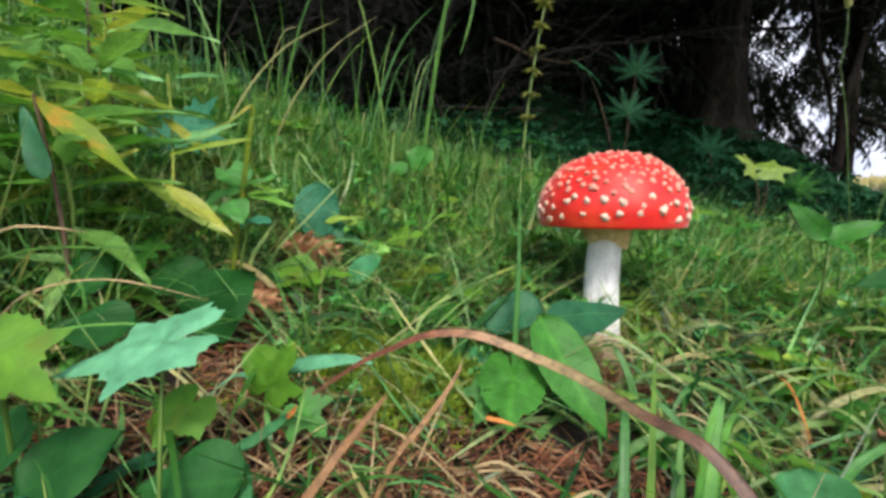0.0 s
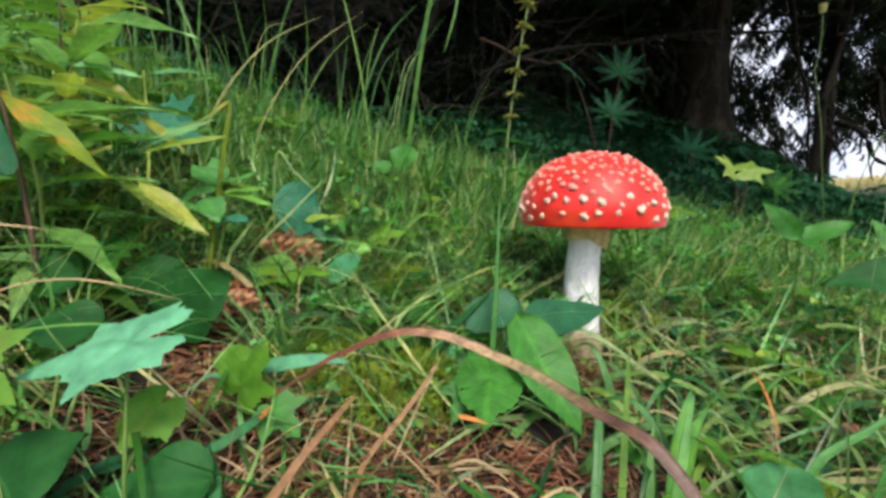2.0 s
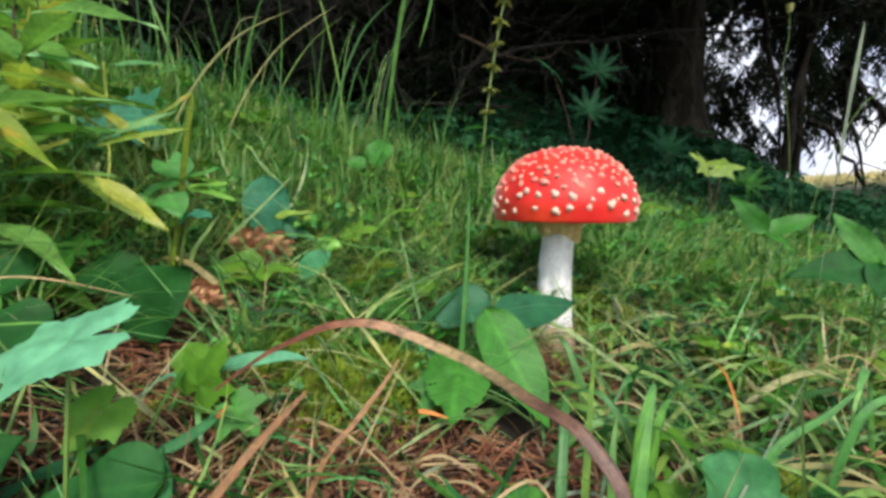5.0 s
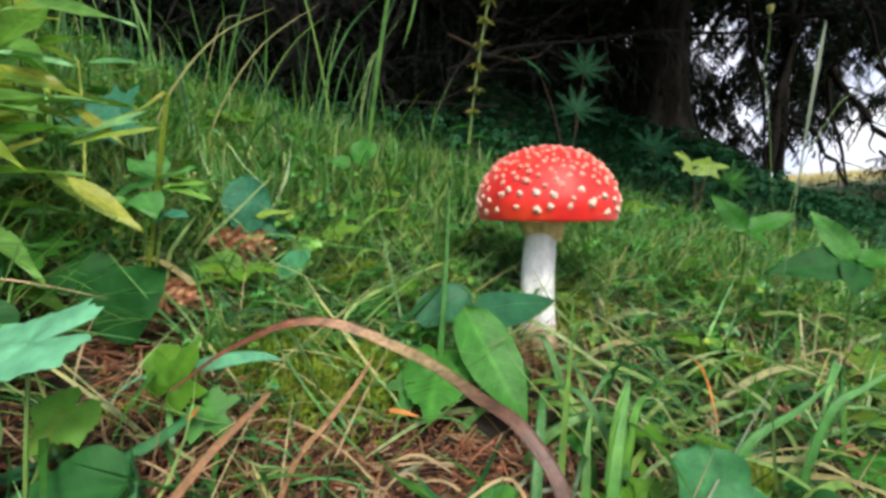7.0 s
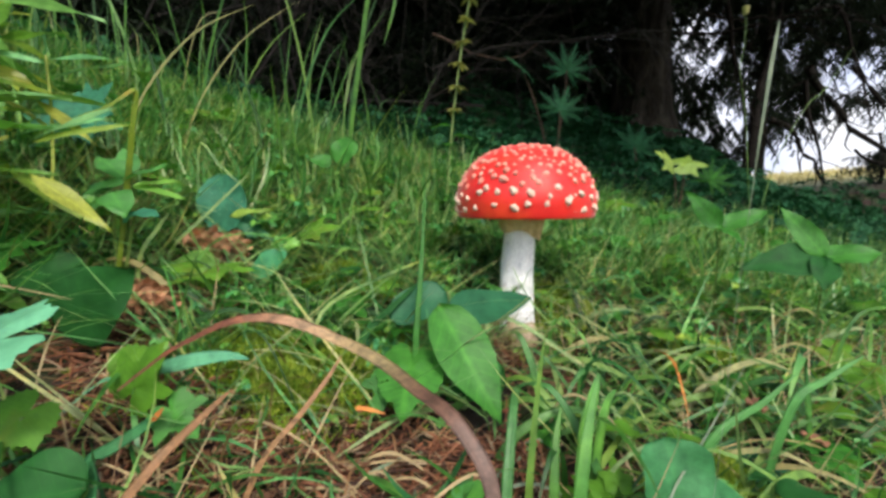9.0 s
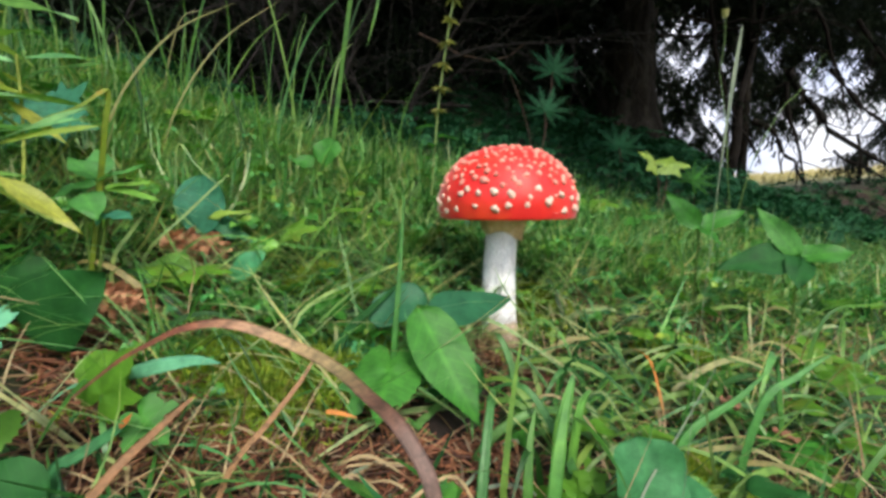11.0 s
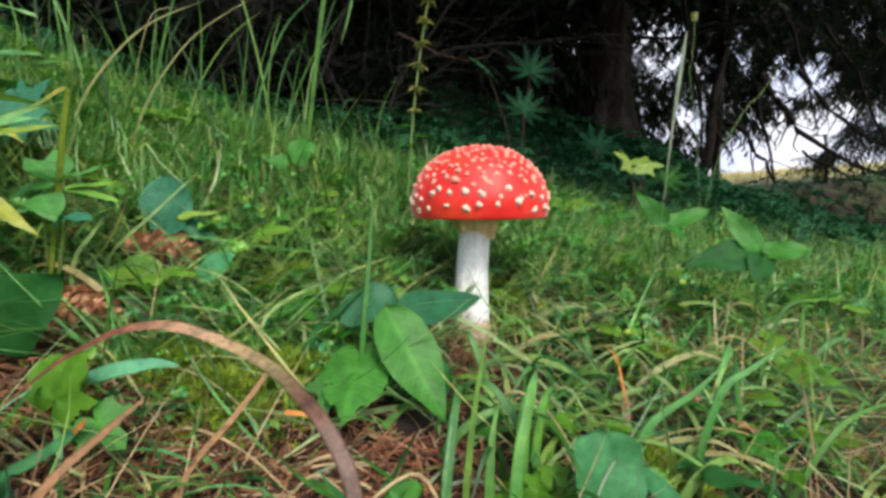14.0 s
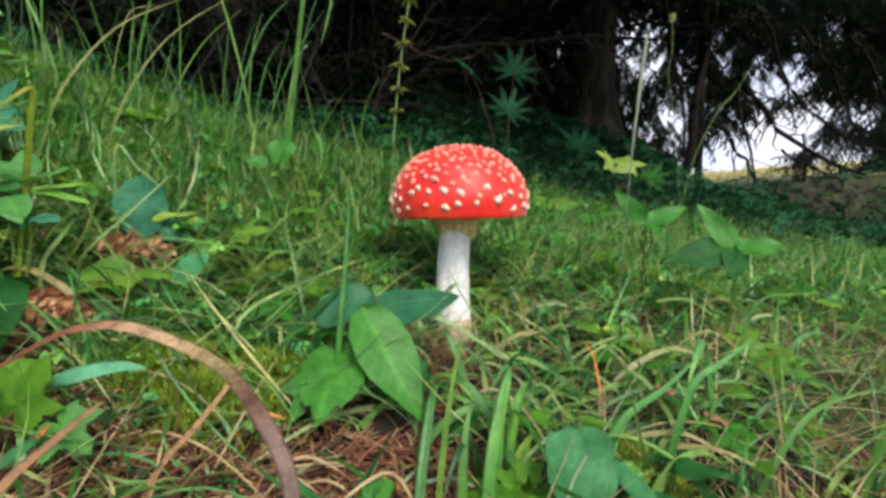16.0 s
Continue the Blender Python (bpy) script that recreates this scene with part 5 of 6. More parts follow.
def bough_set(name, pos, az, droop, size, parent=None, label="", mat=None, kinds=BOUGHS):
    """Branches from points, out along az, drooping; one mesh."""
    pos, az, droop, size = (np.asarray(q, float) for q in (pos, az, droop, size))
    out = []
    for k, (v, t) in enumerate(kinds):
        sel = np.arange(len(pos)) % len(kinds) == k
        if sel.any():
            out.append(scatter(v, t, pos[sel], turns(az[sel] - np.pi / 2, -droop[sel]), size[sel]))
    v, t = joined(out)
    if parent is not None:
        v = v - np.array(parent.location)
    return put(name, mesh_from(name, v, t, smooth=False), mat or SPRUCE_SHADED, parent, label)


def dead_branch(start, direction, length, seed, twigs=26, r0=0.008):
    """A leafless branch with fine side twigs."""
    r = random.Random(seed)
    p, d = Vector(start), Vector(direction).normalized()
    line, pieces = [p.copy()], []
    for k in range(10):
        d = (d + Vector((r.uniform(-0.2, 0.2), r.uniform(-0.2, 0.2), r.uniform(-0.2, 0.14)))).normalized()
        p = p + d * length / 10
        line.append(p.copy())
    pieces.append(tube(line, r0, r0 * 0.25, 6))
    for i in range(twigs):
        k = r.randint(2, 9)
        q, e = line[k].copy(), (d + Vector((r.uniform(-1, 1), r.uniform(-1, 1), r.uniform(-0.9, 0.5)))).normalized()
        tw = [q.copy()]
        for m in range(5):
            e = (e + Vector((r.uniform(-0.35, 0.35), r.uniform(-0.35, 0.35), r.uniform(-0.3, 0.25)))).normalized()
            q = q + e * length * r.uniform(0.05, 0.09)
            tw.append(q.copy())
        pieces.append(tube(tw, r0 * 0.3, r0 * 0.12, 4))
    return pieces


def build_spruce():
    base = Vector((1.218, 2.13, float(ground(1.218, 2.13)) - 0.03))
    th = thing("spruce_tree", base, "large old spruce with dark furrowed trunk and drooping boughs", "tree")
    o = np.array(base)
    # trunk with flared roots and furrowed bark
    n, v, zs = 96, [], np.concatenate([np.linspace(0, 1.2, 70), np.linspace(1.3, 12, 24)])
    for z in zs:
        r0 = 0.124 * max(0.03, 1 - z / 12.5) + 0.07 * math.exp(-z / 0.13)
        for i in range(n):
            a = 2 * math.pi * i / n
            c, s = math.cos(a), math.sin(a)
            f = 1 + 0.10 * math.exp(-z / 0.2) * math.sin(5 * a + 1) + 0.08 * noise.noise((3.2 * c, 3.2 * s, 2.2 * z)) + 0.07 * noise.noise((7 * c, 7 * s, 11 * z)) + 0.04 * noise.noise((13 * c, 13 * s, 24 * z))
            v.append((r0 * f * c - 0.012 * z, r0 * f * s, z))
    put("trunk", mesh_from("trunk", np.array(v), grid_tris(len(zs), n, True)), BARK_SHADED, th, "dark furrowed grey-brown trunk")
    r = random.Random(12)
    # crown; unseen low boughs towards the meadow are added to shade what lies below
    pos, az, droop, size = [], [], [], []
    z = 0.8
    while z < 11.5:
        for k in range(30 if z < 2.6 else 9):
            a = r.uniform(0, 2 * math.pi)
            toward = math.cos(a + math.pi / 2)      # 1 towards the open meadow
            ln = 2.3 * (1 - z / 12.5) * r.uniform(0.75, 1.15)
            if z < 1.6 and toward < 0.3:
                continue
            if toward > 0.2:
                ln *= 0.62 if z < 1.7 or math.cos(a) > 0.25 else 0.9
            if math.cos(a + 0.1) > 0.45 and z < 1.75:
                continue
            pos.append((base.x + 0.1 * math.cos(a), base.y + 0.1 * math.sin(a), base.z + z + r.uniform(-0.1, 0.1)))
            az.append(a); droop.append(r.uniform(-0.15, 0.12) if z < 2.5 else r.uniform(0.05, 0.4)); size.append(ln)
        z += 0.27
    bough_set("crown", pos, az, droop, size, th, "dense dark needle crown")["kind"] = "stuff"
    # dead lower branches
    for i in range(8):
        a = r.uniform(-2.9, -0.7)
        z = r.uniform(0.45, 1.3)
        limbs = dead_branch((base.x + 0.13 * math.cos(a), base.y + 0.13 * math.sin(a), base.z + z), (math.cos(a), math.sin(a), -0.1), r.uniform(0.5, 1.0), 50 + i, 14)
        limb = put("dead_branch", mesh_from("dead_branch", limbs[0][0] - o, limbs[0][1]), TWIG_SHADED, th)
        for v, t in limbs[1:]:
            put("twig", mesh_from("twig", v - o, t), TWIG_SHADED, limb)


build_spruce()


def small_spruce(x, y, height, radius, seed, low=0.25, hang=(0.15, 0.7), label="slender dark spruce behind the old one", trunk_r=0.035, per=7, skip=None, kinds=BOUGHS):
    base = Vector((x, y, float(ground(x, y)) - 0.03))
    th = thing("young_spruce", base, label, "tree", "young spruces")
    r = random.Random(seed)
    line = [(0.03 * math.sin(2 * s + seed), 0.02 * math.cos(3 * s + seed), s * height) for s in np.linspace(0, 1, 14)]
    v, t = tube(line, trunk_r, 0.008, 12)
    put("trunk", mesh_from("trunk", v, t), BARK_SHADED, th)
    pos, az, droop, size = [], [], [], []
    z = low
    while z < height * 0.97:
        for k in range(per):
            a = r.uniform(0, 2 * math.pi)
            if skip and skip(a, z):
                continue
            pos.append((base.x, base.y, base.z + z + r.uniform(-0.08, 0.08)))
            az.append(a); droop.append(r.uniform(*hang)); size.append(radius * (1 - 0.85 * z / height) * r.uniform(0.7, 1.2))
        z += 0.2
    bough_set("crown", pos, az, droop, size, th, kinds=kinds)["kind"] = "stuff"
    return th


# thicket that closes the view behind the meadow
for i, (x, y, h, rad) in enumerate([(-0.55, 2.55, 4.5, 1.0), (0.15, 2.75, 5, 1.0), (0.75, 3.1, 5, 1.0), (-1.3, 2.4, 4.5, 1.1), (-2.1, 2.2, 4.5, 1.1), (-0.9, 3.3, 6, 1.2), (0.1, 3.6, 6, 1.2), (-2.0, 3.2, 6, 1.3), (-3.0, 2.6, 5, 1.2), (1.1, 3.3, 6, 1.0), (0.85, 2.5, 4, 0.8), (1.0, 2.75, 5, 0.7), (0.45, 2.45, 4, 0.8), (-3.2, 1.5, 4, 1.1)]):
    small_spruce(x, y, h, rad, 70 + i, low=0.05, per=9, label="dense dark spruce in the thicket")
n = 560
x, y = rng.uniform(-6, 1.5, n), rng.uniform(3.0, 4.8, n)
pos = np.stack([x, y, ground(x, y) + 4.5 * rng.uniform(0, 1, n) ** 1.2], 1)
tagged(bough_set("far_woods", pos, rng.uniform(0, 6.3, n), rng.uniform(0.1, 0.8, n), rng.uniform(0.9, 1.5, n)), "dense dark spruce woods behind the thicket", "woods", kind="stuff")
for i, (x, y, h, rad, low) in enumerate([(2.36, 2.75, 4.5, 0.75, 1.6), (3.0, 3.5, 5, 0.9, 1.9), (4.3, 2.6, 5, 1.0, 1.5)]):
    small_spruce(x, y, h, rad, 90 + i, low=low - 0.1, hang=(0.0, 0.5), per=6, trunk_r=0.024, kinds=COARSE_BOUGHS)
# openings in the low boughs, through which the sky shows: x, z and half sizes
OPENINGS = [(1.82, 1.35, 0.06, 0.08), (1.83, 1.19, 0.05, 0.07), (1.94, 1.30, 0.04, 0.10), (1.94, 1.07, 0.07, 0.07), (2.10, 1.27, 0.06, 0.07), (2.11, 1.06, 0.05, 0.08), (2.27, 0.74, 0.11, 0.10), (2.11, 0.65, 0.04, 0.09),
            (2.35, 0.56, 0.08, 0.06), (2.36, 0.36, 0.06, 0.05), (2.58, 0.43, 0.14, 0.17), (2.53, 0.74, 0.04, 0.06), (2.91, 0.57, 0.20, 0.18), (2.86, 0.38, 0.08, 0.08), (2.69, 1.09, 0.07, 0.09), (2.34, 1.05, 0.06, 0.05),
            (3.02, 1.04, 0.13, 0.08), (3.10, 0.90, 0.14, 0.05), (2.83, 0.88, 0.06, 0.04), (3.24, 1.02, 0.14, 0.10), (3.27, 0.69, 0.17, 0.10), (3.51, 0.74, 0.14, 0.11),
            (3.40, 0.56, 0.24, 0.08), (3.95, 0.75, 0.12, 0.08), (3.81, 0.79, 0.09, 0.10), (3.79, 0.47, 0.14, 0.07), (4.01, 0.47, 0.09, 0.06), (3.18, 0.53, 0.12, 0.08), (3.6, 1.39, 0.06, 0.04)]
n = 6000
x, z = rng.uniform(1.55, 4.7, n), rng.uniform(0.1, 2.3, n)
k = z > np.interp(x, [1.55, 2.2, 2.5, 3.0, 3.6, 4.7], [0.3, 0.3, 0.42, 0.5, 0.42, 0.35])
for cx, cz, a, b in OPENINGS:
    k &= ((x - cx) / (a + 0.02)) ** 2 + ((z - 0.04 - cz) / (b + 0.03)) ** 2 > 1
x, z = x[k], z[k]
n = len(x)
pos = np.stack([x, rng.uniform(2.8, 2.9, n), z], 1)
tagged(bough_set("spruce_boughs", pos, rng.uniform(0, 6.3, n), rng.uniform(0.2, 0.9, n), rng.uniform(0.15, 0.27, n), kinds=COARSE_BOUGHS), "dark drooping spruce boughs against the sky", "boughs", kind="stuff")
for i, (x, y, h, rad) in enumerate([(1.80, 2.85, 0.62, 0.34), (2.1, 3.1, 0.5, 0.34), (3.25, 2.75, 0.38, 0.4)]):
    small_spruce(x, y, h, rad, 100 + i, low=0.03, hang=(-0.3, 0.3), per=4, trunk_r=0.012, label="small spruce sapling below the old trees")


# leafless brush in front of the thicket
def dry_branch(start, direction, length, seed, twigs, r0, label):
    th = thing("dry_branch", start, label, "branch", "dry branches")
    o = np.array(th.location)
    for k, (v, t) in enumerate(dead_branch(start, direction, length, seed, twigs, r0)):
        name = "twig" if k else "limb"
        put(name, mesh_from(name, v - o, t), TWIG_LIT, th)


for i, (x, y, z, dx, dz, ln) in enumerate([(-0.45, 1.75, 0.0, 0.3, 0.5, 0.9), (-0.1, 1.75, 0.0, 0.5, 0.3, 0.8), (0.15, 1.75, 0.0, -0.4, 0.3, 0.8), (0.3, 1.8, 0.1, -0.2, -0.1, 0.7), (-0.7, 1.7, 0.0, 0.2, 0.6, 0.9), (0.0, 1.65, 0.0, -0.3, 0.6, 0.7), (0.35, 1.7, 0.1, -0.7, 0.05, 0.7), (-0.3, 1.6, 0.0, 0.1, 0.6, 0.6), (0.15, 1.6, 0.25, 0.5, 0.2, 0.5), (-0.5, 1.5, 0.0, 0.3, 0.6, 0.6), (-0.9, 1.6, 0.0, 0.4, 0.6, 0.7), (-0.2, 1.5, 0.0, 0.4, 0.7, 0.6), (0.1, 1.6, 0.0, 0.15, 0.7, 0.6), (-0.6, 1.6, 0.3, 0.8, 0.15, 0.6)]):
    dry_branch((x, y, float(ground(x, y)) + z), (dx, -0.1, dz), ln * 1.5, 120 + i, 34, 0.005, "leafless grey-brown dry branch before the thicket")
def bare_limb(points, r0, seed, twigs, label):
    """A bent bare branch through points, with fine twigs."""
    th = thing("dry_branch", points[0], label, "branch", "dry branches")
    o, r = np.array(th.location), random.Random(seed)
    pts, line = [Vector(p) for p in points], []
    for k in range(len(pts) - 1):
        sag = Vector((r.uniform(-0.02, 0.02), r.uniform(-0.03, 0.03), r.uniform(-0.02, 0.02)))
        line += bend_line(pts[k], pts[k + 1], sag, 6)[:-1]
    line.append(pts[-1])
    v, t = tube(line, r0, r0 * 0.35, 7)
    put("limb", mesh_from("limb", v - o, t), TWIG_SHADED, th)
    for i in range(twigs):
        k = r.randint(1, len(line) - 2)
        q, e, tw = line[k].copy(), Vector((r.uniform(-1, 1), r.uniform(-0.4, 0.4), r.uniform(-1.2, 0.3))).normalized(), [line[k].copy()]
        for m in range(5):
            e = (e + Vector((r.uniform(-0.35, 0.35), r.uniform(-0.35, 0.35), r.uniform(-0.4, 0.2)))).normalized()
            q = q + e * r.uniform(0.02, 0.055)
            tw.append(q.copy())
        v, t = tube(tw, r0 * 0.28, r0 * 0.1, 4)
        put("twig", mesh_from("twig", v - o, t), TWIG_SHADED, th)


for i, (pts, r0, tw) in enumerate([
        ([(2.24, 2.70, 0.0), (2.246, 2.70, 0.254), (2.295, 2.70, 0.675), (2.33, 2.70, 0.88), (2.45, 2.72, 1.5)], 0.042, 10),
        ([(2.36, 2.65, 0.62), (2.556, 2.65, 0.504), (2.681, 2.65, 0.376), (2.765, 2.65, 0.218)], 0.02, 8),
        ([(2.60, 2.66, 0.95), (2.70, 2.65, 0.80), (2.908, 2.65, 0.577), (3.298, 2.65, 0.387), (3.753, 2.65, 0.248)], 0.026, 22),
        ([(2.55, 2.62, 0.86), (2.60, 2.62, 0.62), (2.669, 2.60, 0.398), (2.72, 2.60, 0.22)], 0.014, 10),
        ([(2.616, 2.60, 1.384), (2.782, 2.60, 1.183), (2.915, 2.60, 0.901), (3.008, 2.60, 0.608)], 0.013, 12),
        ([(2.86, 2.62, 0.95), (3.1, 2.62, 0.72), (3.45, 2.6, 0.5), (3.9, 2.6, 0.4)], 0.016, 20),
        ([(3.0, 2.6, 1.25), (3.3, 2.6, 0.95), (3.5, 2.6, 0.6), (3.62, 2.6, 0.3)], 0.013, 16),
        ([(3.4, 2.6, 1.2), (3.7, 2.6, 0.85), (3.95, 2.6, 0.5), (4.2, 2.6, 0.3)], 0.014, 16),
        ([(1.95, 2.6, 1.5), (2.02, 2.6, 1.15), (2.12, 2.6, 0.8), (2.16, 2.6, 0.3)], 0.016, 14),
        ([(1.70, 2.6, 1.30), (1.86, 2.6, 1.22), (2.1, 2.6, 1.19), (2.3, 2.6, 1.2)], 0.014, 10),
        ([(2.8, 2.5, 0.42), (3.0, 2.5, 0.34), (3.3, 2.5, 0.22), (3.5, 2.5, 0.08)], 0.009, 18)]):
    bare_limb(pts, r0, 140 + i, tw, "dark bare spruce branch hanging before the bright sky")
r = random.Random(61)
for i in range(26):
    x, y = r.uniform(2.25, 3.6), r.uniform(1.75, 2.35)
    z, a = float(ground(x, y)), r.uniform(0, 6.28)
    dx, dy = 0.3 * math.cos(a), 0.12 * math.sin(a)
    bare_limb([(x, y, z - 0.01), (x + 0.5 * dx, y + 0.5 * dy, z + r.uniform(0.05, 0.12)), (x + dx, y + dy, z + r.uniform(0.03, 0.2))], 0.005, 170 + i, 9, "tangled dry brown brushwood on the ground")


for pts, r0, lab in [([(0.161, 1.734, 0.742), (0.308, 1.714, 0.668), (0.424, 1.703, 0.643), (0.499, 1.699, 0.661), (0.567, 1.699, 0.716)], 0.006, "thin bare twig curving before the dark spruce"),
                     ([(0.679, 1.762, 0.913), (0.706, 1.752, 0.837), (0.714, 1.743, 0.756)], 0.004, "thin bare twig hanging before the dark spruce")]:
    v, t = tube(bend_line(pts[0], pts[1], (0, 0, 0.004), 4)[:-1] + [Vector(p) for p in pts[1:]], r0, r0 * 0.4, 6)
    ob = put("hanging_twig", mesh_from("hanging_twig", v - np.array(pts[0]), t), STEM_BROWN)
    ob.location = pts[0]
    tagged(ob, lab, "twig")


# ---- grass, herbs and litter ----
def spots(n, y0, y1, power=1.0, left=-1.15, right=1.55):
    """Points over a wedge that widens with distance, denser near its point."""
    y = y0 + (y1 - y0) * rng.uniform(0, 1, n) ** power
    return 0.03 + (y + 0.03) * rng.uniform(left, right, n), y


def clear_of(x, y, gaps):
    keep = np.ones(len(x), bool)
    for cx, cy, r in gaps:
        keep &= (x - cx) ** 2 + (y - cy) ** 2 > r * r
    return x[keep], y[keep]


def patchy(x, y, scale, cut):
    f = np.sin(scale * x + 1.7 * np.sin(scale * 0.7 * y)) * np.sin(scale * 0.9 * y + 1.3 * np.sin(scale * 0.6 * x + 1))
    k = f + rng.uniform(-0.5, 0.5, len(x)) > cut
    return x[k], y[k]


BARE = [(0.16, 0.40, 0.028), (0.13, 0.34, 0.03), (0.10, 0.30, 0.02), (-0.13, 0.425, 0.032), (-0.125, 0.39, 0.025), (-0.15, 0.335, 0.035), (-0.14, 0.30, 0.03), (-0.15, 0.265, 0.05), (0.095, 0.24, 0.04), (0.05, 0.235, 0.025), (0.144, 0.327, 0.03), (0.181, 0.313, 0.025), (0.334, 0.26, 0.032), (0.356, 0.497, 0.045), (0.385, 0.452, 0.04), (0.165, 0.19, 0.022), (0.24, 0.205, 0.02), (0.21, 0.26, 0.018), (-0.048, 0.296, 0.02), (-0.03, 0.265, 0.02), (0.06, 0.255, 0.025)]


def thinned(x, y, keep=0.07):
    """Little grows on the needle litter in front and on the bare patch beside the toadstool."""
    bare = np.exp(-(((x + 0.03) / 0.17) ** 2 + ((y - 0.19) / 0.1) ** 2) ** 2) + np.exp(-(((x - 0.33) / 0.07) ** 2 + ((y - 0.47) / 0.05) ** 2) ** 2) * 0.7 + np.exp(-(((x + 0.15) / 0.05) ** 2 + ((y - 0.34) / 0.04) ** 2) ** 2) * 0.8
    bare = bare + 0.6 * np.exp(-(((x - 0.26) / 0.06) ** 2 + ((y - 0.22) / 0.04) ** 2) ** 2)
    # the tangle in front opens in patches
    f = np.sin(47 * x + 1.9 * np.sin(33 * y)) * np.sin(61 * y + 1.7 * np.sin(39 * x + 1))
    bare = np.maximum(bare, np.where((x > 0.07) & (y < 0.5) & (f > -0.1), 0.9, 0))
    bare = np.maximum(bare, np.where((x < 0.07) & (f > 0.25), 0.75, 0))
    k = rng.uniform(0, 1, len(x)) > bare * (1 - keep)
    return clear_of(x[k], y[k], BARE)


def clumps(x, y):
    """0.45 to 1.5: how tall things grow from place to place."""
    f = np.sin(23 * x + 3 * np.sin(11 * y)) * np.sin(19 * y + 2.5 * np.sin(13 * x)) + 0.6 * np.sin(51 * x - 37 * y) * np.sin(43 * y + 29 * x)
    return np.clip(0.9 + 0.45 * f, 0.45, 1.5)


def along_slope(n):
    """Headings of grass that has fallen along the slope, to either side."""
    return np.where(rng.uniform(0, 1, n) < 0.5, 0.0, np.pi) + rng.normal(0, 0.55, n)


# fine meadow grass, short and tangled
x, y = thinned(*patchy(*spots(62000, 0.14, 1.2, 1.2), 27, -0.15))
k = (y > 0.5) | (x < 0.06) | (rng.uniform(0, 1, len(x)) > 0.84)
x, y = x[k], y[k]
n = len(x)
far = np.clip((y - 0.25) / 1.0, 0, 1)
tagged(blade_field("meadow_grass", x, y, rng.uniform(0.02, 0.058, n) * (1 + 0.4 * far) * clumps(x, y), rng.uniform(0.0014, 0.0038, n) * (1 + 0.5 * far), rng.uniform(0.75, 1.75, n), rng.uniform(-1.9, 1.5, n), GRASS, az=along_slope(n), lift=rng.uniform(0, 0.022, n) * clumps(x, y)),
       "fine green meadow grass with yellowing blades", "grass", kind="stuff")
x, y = thinned(*patchy(*spots(6000, 0.14, 1.1, 1.2), 9, 0.0))
n = len(x)
tagged(blade_field("coarse_grass", x, y, rng.uniform(0.03, 0.075, n) * clumps(x, y), rng.uniform(0.0022, 0.0046, n), rng.uniform(0.5, 1.5, n), rng.uniform(0.0, 2.0, n), GRASS_DARK, 6),
       "coarse arching deep green grass", "grass", kind="stuff")
x, y = thinned(*patchy(*spots(4400, 0.17, 0.9, 1.2), 13, -0.1), 0.05)
n = len(x)
tagged(blade_field("arching_grass", x, y, rng.uniform(0.06, 0.14, n), rng.uniform(0.0022, 0.0052, n), rng.uniform(0.2, 0.9, n), rng.uniform(1.0, 2.3, n), GRASS_TALL, 8),
       "long arching yellow-green grass blades", "grass", kind="stuff")
x, y = spots(380, 0.55, 1.1, 1.0, -1.15, 0.1)
n = len(x)
tagged(blade_field("tall_meadow_grass", x, y, rng.uniform(0.08, 0.22, n), rng.uniform(0.002, 0.0045, n), rng.uniform(0, 0.6, n), rng.uniform(0, 1.6, n), GRASS_TALL, 6),
       "tall green grass on the bank", "grass", kind="stuff")
x, y = thinned(*spots(9000, 0.2, 1.2, 1.1), 0.08)
k = (y > 0.5) | (x < 0.06) | (rng.uniform(0, 1, len(x)) > 0.7)
x, y = x[k], y[k]
n = len(x)
tagged(blade_field("tangled_strands", x, y, rng.uniform(0.05, 0.13, n), rng.uniform(0.0008, 0.0021, n), rng.uniform(0.6, 1.35, n), rng.uniform(-0.4, 1.3, n), STRANDS, 7, az=along_slope(n), lift=rng.uniform(0.0, 0.025, n)),
       "long pale green strands tangled over the grass", "grass", kind="stuff")
x, y = rng.uniform(-1.5, 0.45, 12000), rng.uniform(0.5, 1.12, 12000)
k = y < 1.1 - 0.25 * np.clip(x, 0, 1)
x, y = x[k], y[k]
n = len(x)
tagged(blade_field("bank_grass", x, y, rng.uniform(0.035, 0.1, n) * clumps(x, y), rng.uniform(0.0026, 0.006, n), rng.uniform(0.5, 1.7, n), rng.uniform(-2.0, 1.6, n), GRASS_FRESH, 5, az=along_slope(n), lift=rng.uniform(0, 0.015, n)),
       "fresh emerald grass on the bank", "grass", kind="stuff")
x, y = thinned(*spots(7500, 0.2, 1.2, 1.0), 0.05)
k = (y > 0.5) | (x < 0.06) | (rng.uniform(0, 1, len(x)) > 0.85)
x, y = x[k], y[k]
n = len(x)
tagged(blade_field("lying_grass", x, y, rng.uniform(0.05, 0.12, n), rng.uniform(0.0014, 0.0034, n), rng.uniform(0.6, 1.4, n), rng.uniform(-0.8, 1.5, n), GRASS_FRESH, 7, az=along_slope(n), lift=rng.uniform(0.0, 0.03, n)),
       "light green blades fallen over one another", "grass", kind="stuff")
x, y = patchy(*spots(4200, 0.34, 1.1, 0.9, -1.15, 0.6), 31, -0.2)
n = len(x)
tagged(blade_field("fallen_stalks", x, y, rng.uniform(0.04, 0.11, n), rng.uniform(0.001, 0.0022, n), rng.uniform(1.0, 1.6, n), rng.uniform(-0.9, 0.5, n), STRANDS, 6, az=along_slope(n), lift=rng.uniform(0.015, 0.05, n)),
       "pale dry stalks fallen across the bank", "grass", kind="stuff")
